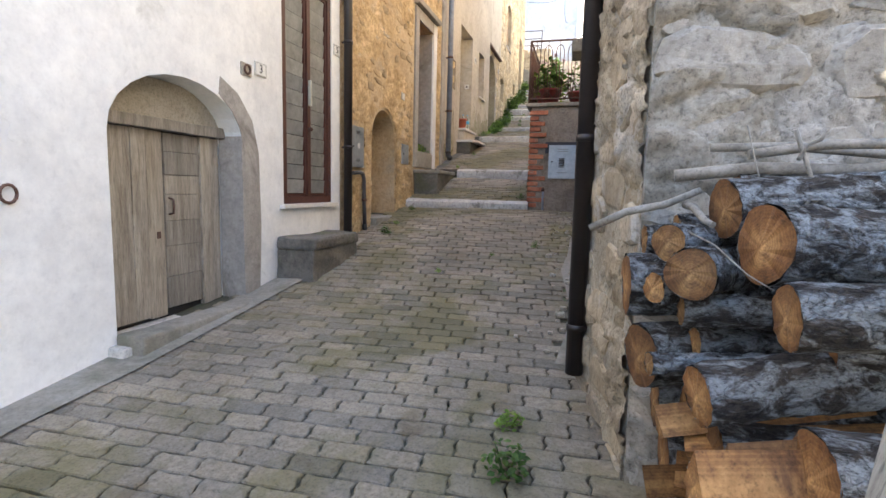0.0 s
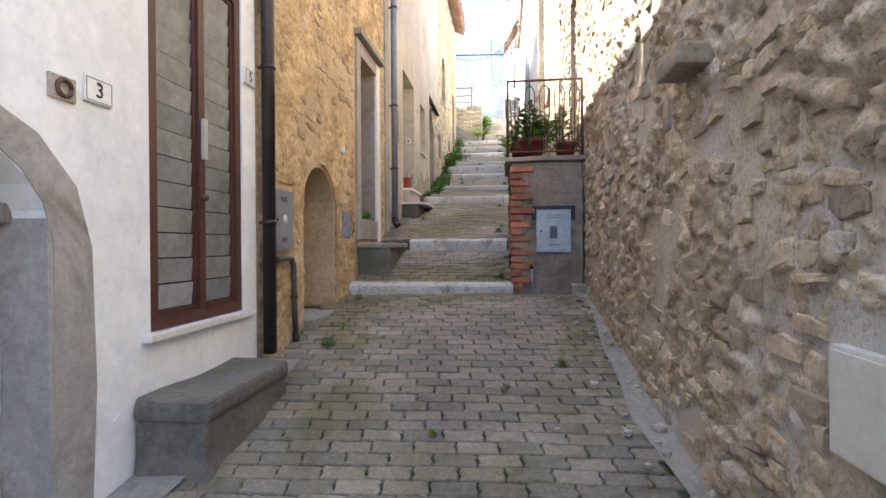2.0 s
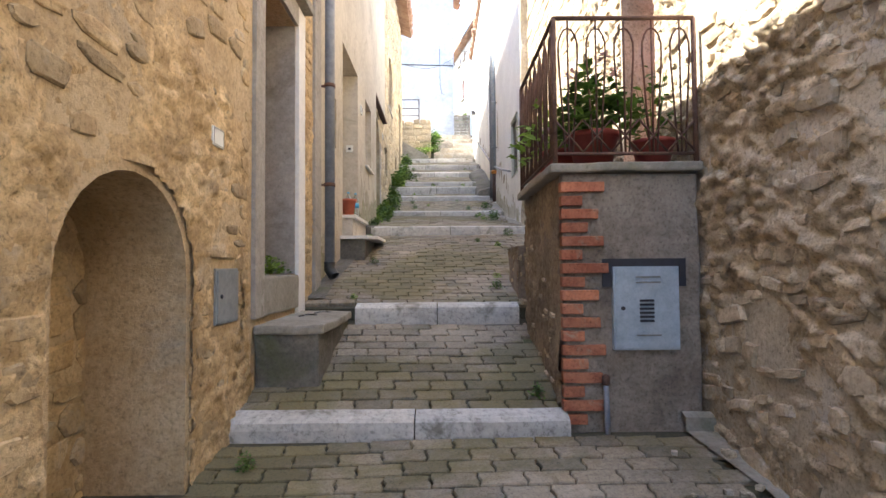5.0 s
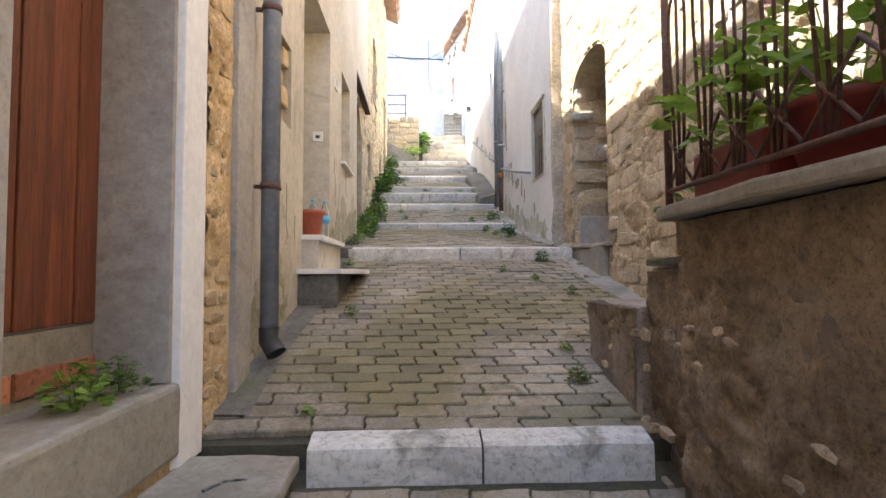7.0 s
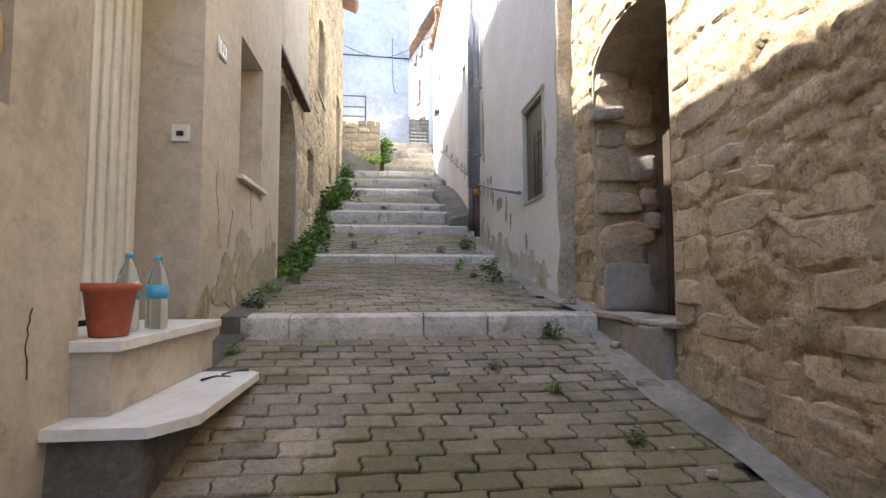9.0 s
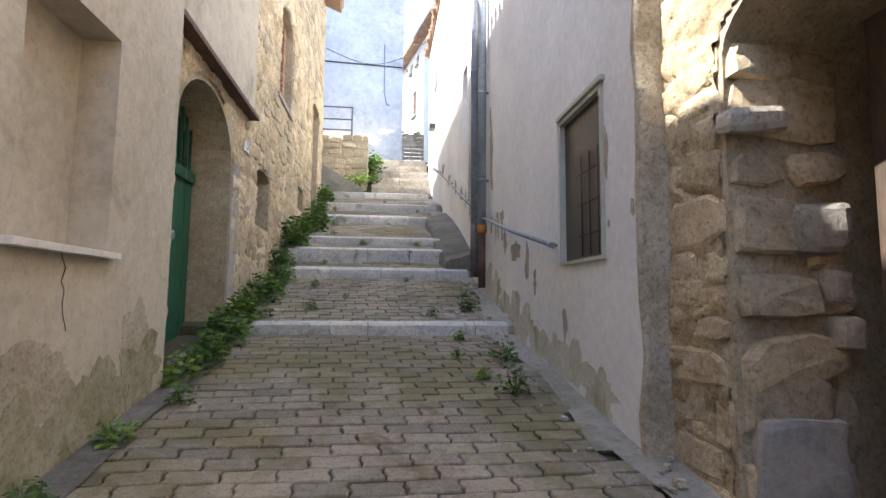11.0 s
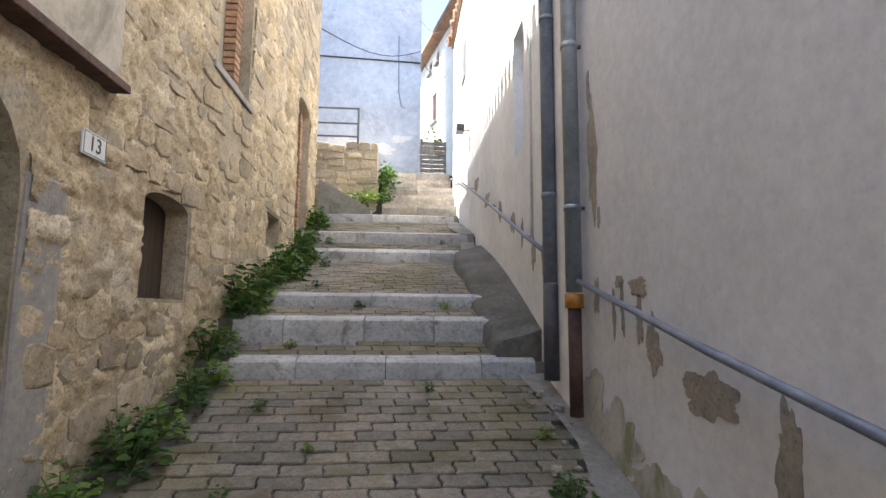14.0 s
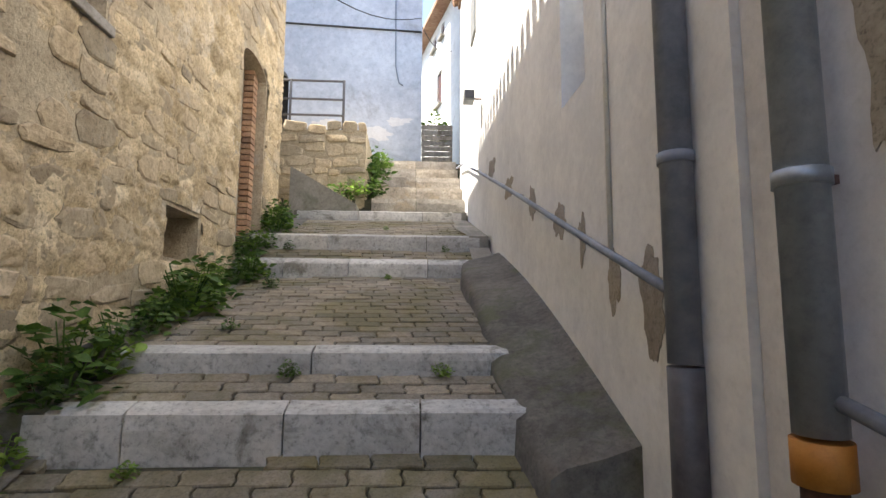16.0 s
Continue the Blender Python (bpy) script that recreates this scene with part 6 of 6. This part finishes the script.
# crumbs of fallen mortar and leaf litter along the wall foot and in the joints
crumb_data = []
for k in range(5):
    b = rock(-0.5, 0.5, -0.4, 0.4, -0.3, 0.3, 400 + k, 0.14, 1, 0.12)
    me = bpy.data.meshes.new("mortar_crumb")
    b.to_mesh(me)
    b.free()
    me.materials.append(M["pale_stone_rest" if k % 2 else "rubble_mortar"])
    crumb_data.append(me)
rng = random.Random(41)
for k in range(120):
    y = rng.uniform(3.0, 7.5) if k < 70 else rng.uniform(10.0, 17.6)
    x = (-0.06 if y < 13.3 else -0.22) - abs(rng.gauss(0, 0.16))
    q = rng.uniform(0.012, 0.04) if k % 5 else rng.uniform(0.04, 0.07)
    ob = link_mesh("mortar_crumb", crumb_data[k % 5])
    ob.matrix_world = pose(x, y, lane(y) + 0.01 + q * 0.2, 0, 0, rng.uniform(0, 360)) @ Matrix.Diagonal((q, q, q, 1))
    tagged(ob, "pale crumb of stone and mortar fallen from the wall", "rubble", "crumbs at the wall foot", "thing")

# ---- paving, steps and masonry pieces ----


def paver_shape(seed):
    """A double-wave paving block, unit metres 0.225 x 0.112."""
    rng = random.Random(seed)
    L, W, g = 0.1085, 0.0535, 0.008
    end = [(0.0, -W), (g, -W * 0.35), (-g, W * 0.35), (0.0, W)]
    right = [(L + x, y) for x, y in end]
    top = [(L * 0.5, W + 0.004), (0, W - 0.001), (-L * 0.5, W - 0.004)]
    left = [(-L + x, y) for x, y in end[::-1]]
    bot = [(-L * 0.5, -W - 0.004), (0, -W - 0.001), (L * 0.5, -W + 0.004)]
    ring = [(x + rng.uniform(-0.002, 0.002), y + rng.uniform(-0.002, 0.002)) for x, y in right + top + left + bot]
    n = len(ring)
    verts = [(x, y, -0.03) for x, y in ring] + [(x, y, -0.004) for x, y in ring] + [(x * 0.94, y * 0.89, 0.002 + rng.uniform(-0.001, 0.001)) for x, y in ring]
    faces = [(r + k, r + (k + 1) % n, r + n + (k + 1) % n, r + n + k) for r in (0, n) for k in range(n)]
    faces.append(tuple(2 * n + k for k in range(n)))
    return verts, faces


PAVERS = [paver_shape(k) for k in range(8)]
paver_data = []
for vs, fs in PAVERS:
    me = bpy.data.meshes.new("paver")
    me.from_pydata(vs, [], fs)
    me.materials.append(M["paver"])
    paver_data.append(me)


def pave(name, y0, y1, x_of, near_y, label, seed=0, skew=0.0):
    own = empty(name, label, "pavement", kind="structure")
    rng = random.Random(seed)
    V, F, count = [], [], 0
    row, y = 0, y0 + 0.058
    while y < y1 - 0.03:
        xa, xb = x_of(y)
        x = xa + 0.11 - (0.1125 if row % 2 else 0) + 0.02 * math.sin(row * 1.7)
        while x < xb:
            if x > xa - 0.03:
                yy = y + skew * (x + 1.4) + 0.012 * math.sin(x * 2.3 + row * 0.05)
                if y0 + 0.02 < yy < y1 - 0.03:
                    z = lane(yy) + rng.uniform(-0.004, 0.004) - 0.008 * max(0.0, math.sin(yy * 1.9 + x * 2.7))
                    m = pose(x, yy, z, math.degrees(math.atan(slope(yy))) + rng.uniform(-1.2, 1.2), rng.uniform(-1.2, 1.2), rng.uniform(-1.2, 1.2))
                    k = rng.randrange(8)
                    if near_y[0] <= yy <= near_y[1] and count < 300:
                        ob = link_mesh("paver", paver_data[k], own)
                        ob.matrix_world = m
                        count += 1
                    else:
                        vs, fs = PAVERS[k]
                        n = len(V)
                        V += [m @ Vector(v) for v in vs]
                        F += [tuple(n + i for i in f) for f in fs]
            x += 0.225
        y += 0.1125
        row += 1
    if V:
        me = bpy.data.meshes.new("pavers")
        me.from_pydata(V, [], F)
        me.materials.append(M["paver_rest"])
        tagged(link_mesh("pavers", me, own), kind="stuff")


def right_edge(y):
    return -0.22 + (max(0.0, 2.9 - y) * 0.9 if y > 2.0 else 3.2) if y < 2.9 else -0.22


pave("pavement_1", -3.0, 7.60, lambda y: (-2.72, right_edge(y) + 0.15), (3.2, 6.0), "grey wave-shaped concrete paving blocks with mossy joints", 1, 0.03)
pave("pavement_2", 7.72, 9.03, lambda y: (-2.72, -0.8), (7, 10), "grey paving blocks between two stone steps", 2)
pave("pavement_3", 9.15, 12.62, lambda y: (-2.72, -0.8 if y < 9.9 else -0.14), (9.6, 12.3), "mossy grey paving blocks on a steep ramp", 3, -0.02)
pave("pavement_4", 12.75, 15.78, lambda y: (-2.72, -0.24), (13.2, 15.6), "mossy grey paving blocks on a ramp", 4)
pave("pavement_5", 15.90, 17.90, lambda y: (-2.8, -0.3), (16, 18), "mossy grey paving blocks below the steps", 5)
pave("pavement_6", 18.02, 18.34, lambda y: (-2.8, -0.45), (18, 18.4), "row of paving blocks on a step", 6)
pave("pavement_7", 18.45, 18.84, lambda y: (-2.8, -0.45), (18.5, 19), "row of paving blocks on a step", 7)
pave("pavement_8", 18.95, 21.18, lambda y: (-2.85, -0.45), (19, 21.3), "mossy grey paving blocks between steps", 8)
pave("pavement_9", 21.30, 21.69, lambda y: (-2.85, -0.3), (21.3, 21.7), "row of paving blocks on a step", 9)
pave("pavement_10", 21.80, 23.98, lambda y: (-2.85, -0.3), (21.9, 22.5), "grey paving blocks at the head of the lane", 10)


def step(index, y, z0, z1, cuts, depth=0.2, skew=0.0, mat="marble"):
    own = empty("step_%d" % index, "worn white limestone step edging with dark pits", "step", kind="structure")
    rng = random.Random(index)
    for a, b in zip(cuts, cuts[1:]):
        bm = bmesh.new()
        bmesh.ops.create_cube(bm, size=1)
        bmesh.ops.subdivide_edges(bm, edges=bm.edges[:], cuts=3, use_grid_fill=True)
        w = b - a - 0.008
        for v in bm.verts:
            c = v.co
            edge = abs(c.y + 0.5) < 0.01 and c.z > 0.49
            v.co = Vector(((a + b) / 2 + c.x * w, y - 0.02 + skew * (a - cuts[0] + c.x * w) + depth / 2 + c.y * depth, (z0 - 0.08 + z1) / 2 + c.z * (z1 - z0 + 0.08) + (slope(y + 0.1) * depth * (c.y + 0.5) if c.z > 0 else 0)))
            v.co += Vector((0, 0.006 if edge else 0, -0.006 if edge else 0)) + Vector((0, rng.uniform(-0.003, 0.003), rng.uniform(-0.003, 0.002)))
        part("step_block", bm, mat, own)


step(1, 7.62, 1.17, 1.265, [-2.72, -1.68, -0.81], 0.125)
step(2, 9.05, 1.68, 1.79, [-2.25, -1.56, -0.87], 0.125)
step(3, 12.65, 2.60, 2.748, [-2.60, -2.28, -1.37, -0.92, -0.12], 0.125)
step(4, 15.8, 3.21, 3.326, [-2.64, -1.86, -1.52, -0.52, -0.2], 0.125)
step(5, 17.92, 3.83, 3.946, [-2.74, -2.1, -1.42, -0.67, -0.24], 0.125)
step(6, 18.35, 4.06, 4.256, [-2.72, -2.3, -1.62, -1.02, -0.53], 0.125)
step(7, 18.85, 4.37, 4.477, [-2.62, -1.6, -0.52], 0.125)
step(8, 21.2, 5.02, 5.168, [-2.84, -2.35, -1.7, -0.9, -0.36], 0.125)
step(9, 21.7, 5.37, 5.518, [-2.84, -2.0, -0.9, -0.3], 0.125)
step(10, 24.0, 6.08, 6.23, [-2.86, -1.9, -0.9, -0.28], 0.125)
for k, (ys, za, zb) in enumerate([(24.5, 6.3, 6.555), (24.95, 6.58, 6.855), (25.4, 6.88, 7.155), (25.8, 7.18, 7.425), (26.2, 7.45, 7.705)]):
    step(11 + k, ys, za, zb, [-1.75, -1.0, -0.18], 0.4, 0.0, "pale_stone")

# stones of the walls
w2_holes = [NICHE, (7.92, 9.16, 1.5, 4.42, 0), (5.60, 6.02, 1.6, 2.22, 0), (7.4, 7.75, 1.8, 2.15, 0), (9.48, 9.75, 1.5, 6.9, 0)]
rough_facing(wall_w2, "ochre_face", 5.41, 9.49, lambda u: lane(u) - 0.1, 5.2, facing_east(XL), w2_holes, 0.022, (0.14, 0.085), 0.032, 0.30, 2, 0.004)
lay_stones(wall_w2, "ochre_stone", 5.5, 9.7, lambda u: lane(u) - 0.1, 6.8, ((0.10, 0.26), (0.07, 0.14)), facing_east(XL), 90, w2_holes, 0.011, (5.6, 8.0, 2.2), drop=0.40, gap=0.02, seed=3, wild=0.3)
e1_holes = [TERRACE_DOOR, (0.0, 3.34, 1.1, 1.5, 0)]
rough_facing(wall_e1, "rubble_face", 2.90, 10.0, lambda u: lane(u) - 0.1, 6.2, facing_west(XR), e1_holes, 0.022, (0.13, 0.075), 0.075, 0.22, 4, 0.03)
lay_stones(wall_e1, "rubble_stone", 2.92, 10.0, lambda u: lane(u) - 0.1, 7.5, ((0.08, 0.22), (0.05, 0.12)), facing_west(XR), -90, e1_holes, 0.018, (3.4, 7.4, 2.4), drop=0.60, gap=0.006, seed=4, wild=0.35)
e2_holes = [GATE_R]
rough_facing(wall_e2, "ashlar_face", 10.0, 13.33, lambda u: lane(u) - 0.1, 5.6, facing_west(XR - 0.01), e2_holes, 0.022, (0.30, 0.145), 0.04, 0.15, 6, 0.010)
lay_stones(wall_e2, "ashlar_stone", 10.02, 13.34, lambda u: lane(u) - 0.1, 7.5, ((0.18, 0.50), (0.11, 0.24)), facing_west(XR - 0.01), -90, e2_holes, 0.014, (10, 13.6, 2.6), BLOCKS, drop=0.10, gap=0.004, seed=5, wild=0.16)
w4_holes = [DOOR13, SLIT1, SLIT2, WIN13, DOORUP]
rough_facing(wall_w4, "block_face", 14.41, 22.83, lambda u: lane(u) - 0.1, 8.2, facing_east(XU), w4_holes, 0.026, (0.24, 0.13), 0.042, 0.18, 8, 0.010)
lay_stones(wall_w4, "ashlar_stone", 14.42, 22.83, lambda u: lane(u) - 0.1, 10.2, ((0.14, 0.44), (0.10, 0.24)), facing_east(XU), 90, w4_holes, 0.014, (16.0, 19.5, 2.4), SHAPES + BLOCKS, drop=0.14, gap=0.006, seed=6, wild=0.25)
for u0, u1, ztop, sd in ((7.72, 8.86, 2.65, 21), (8.87, 9.27, 2.47, 22), (9.28, 9.93, 2.30, 23)):
    x_face = -0.765 if sd == 22 else -0.828
    rough_facing(ter, "terrace_face", u0, u1, lambda u: lane(u) - 0.1, ztop, facing_west(x_face), (), 0.022, (0.2, 0.11), 0.035, 0.42, sd, 0.004)
lay_stones(wall_e2, "ashlar_stone", 0.0, 0.5, lambda u: 2.6, 4.6, ((0.2, 0.4), (0.14, 0.3)), facing_south(12.876), 0, [], 0.035, (0, 1, 3), BLOCKS, gap=0.006, seed=17, wild=0.3)
_d = Vector((CORNER[0] - XR, CORNER[1] - 2.897, 0)).normalized()
lay_stones(wall_e0, "rubble_stone", 0.0, 0.9, lambda u: 0.2, 7.5, ((0.14, 0.34), (0.1, 0.24)), lambda u, d, z: (XR + _d.x * u - 0.002, 2.897 + _d.y * u, z), math.degrees(math.atan2(_d.y, _d.x)), [], 0.016, (0, 0.9, 2.5), drop=0.40, seed=7, wild=0.4)
_s = Vector((7.0 - CORNER[0], 1.75 - CORNER[1], 0)).normalized()
rough_facing(wall_e0, "pale_face", 0.0, 3.2, lambda u: 0.2, 3.4, lambda u, d, z: (CORNER[0] + _s.x * u - _s.y * -d, CORNER[1] + _s.y * u + _s.x * d, z), (), 0.022, (0.30, 0.18), 0.07, 0.12, 9, 0.01)
rough_facing(wall_e0, "rubble_face", 0.0, 0.9, lambda u: 0.2, 3.6, lambda u, d, z: (XR + _d.x * u - _d.y * d, 2.897 + _d.y * u + _d.x * d, z), (), 0.022, (0.17, 0.10), 0.05, 0.25, 10, 0.012)
lay_stones(wall_e0, "pale_stone", 0.0, 3.2, lambda u: 0.2, 7.5, ((0.2, 0.5), (0.14, 0.30)), lambda u, d, z: (CORNER[0] + _s.x * u, CORNER[1] + _s.y * u, z), math.degrees(math.atan2(_s.y, _s.x)), [], 0.034, (0, 2.0, 2.8), BLOCKS, drop=0.08, gap=0.008, seed=8, wild=0.3)
lay_stones(low_wall, "ashlar_stone", -4.3, -1.86, lambda u: 6.3, 7.72, ((0.18, 0.42), (0.14, 0.24)), facing_south(24.6), 0, [], 0.03, (-4, -1.8, 3), BLOCKS, seed=9)
lay_stones(niche_w, "ochre_stone", 6.22, 7.23, lambda u: 0.8, 2.55, ((0.14, 0.34), (0.09, 0.2)), facing_east(-3.2), 90, [], 0.014, (6, 7.3, 3), seed=11)
lay_stones(ter, "rubble_stone", 7.9, 9.9, lambda u: lane(u) - 0.1, 2.25, ((0.05, 0.10), (0.04, 0.07)), facing_west(-0.83), -90, [], 0.012, (7.7, 10, 3), drop=0.88, seed=12, wild=0.4)
lay_stones(wall_e0, "pale_stone", 0.0, 3.2, lambda u: 0.2, 7.5, ((0.08, 0.22), (0.05, 0.12)), lambda u, d, z: (CORNER[0] + _s.x * u, CORNER[1] + _s.y * u, z), math.degrees(math.atan2(_s.y, _s.x)), [], 0.03, None, drop=0.85, gap=0.006, seed=18, wild=0.5)
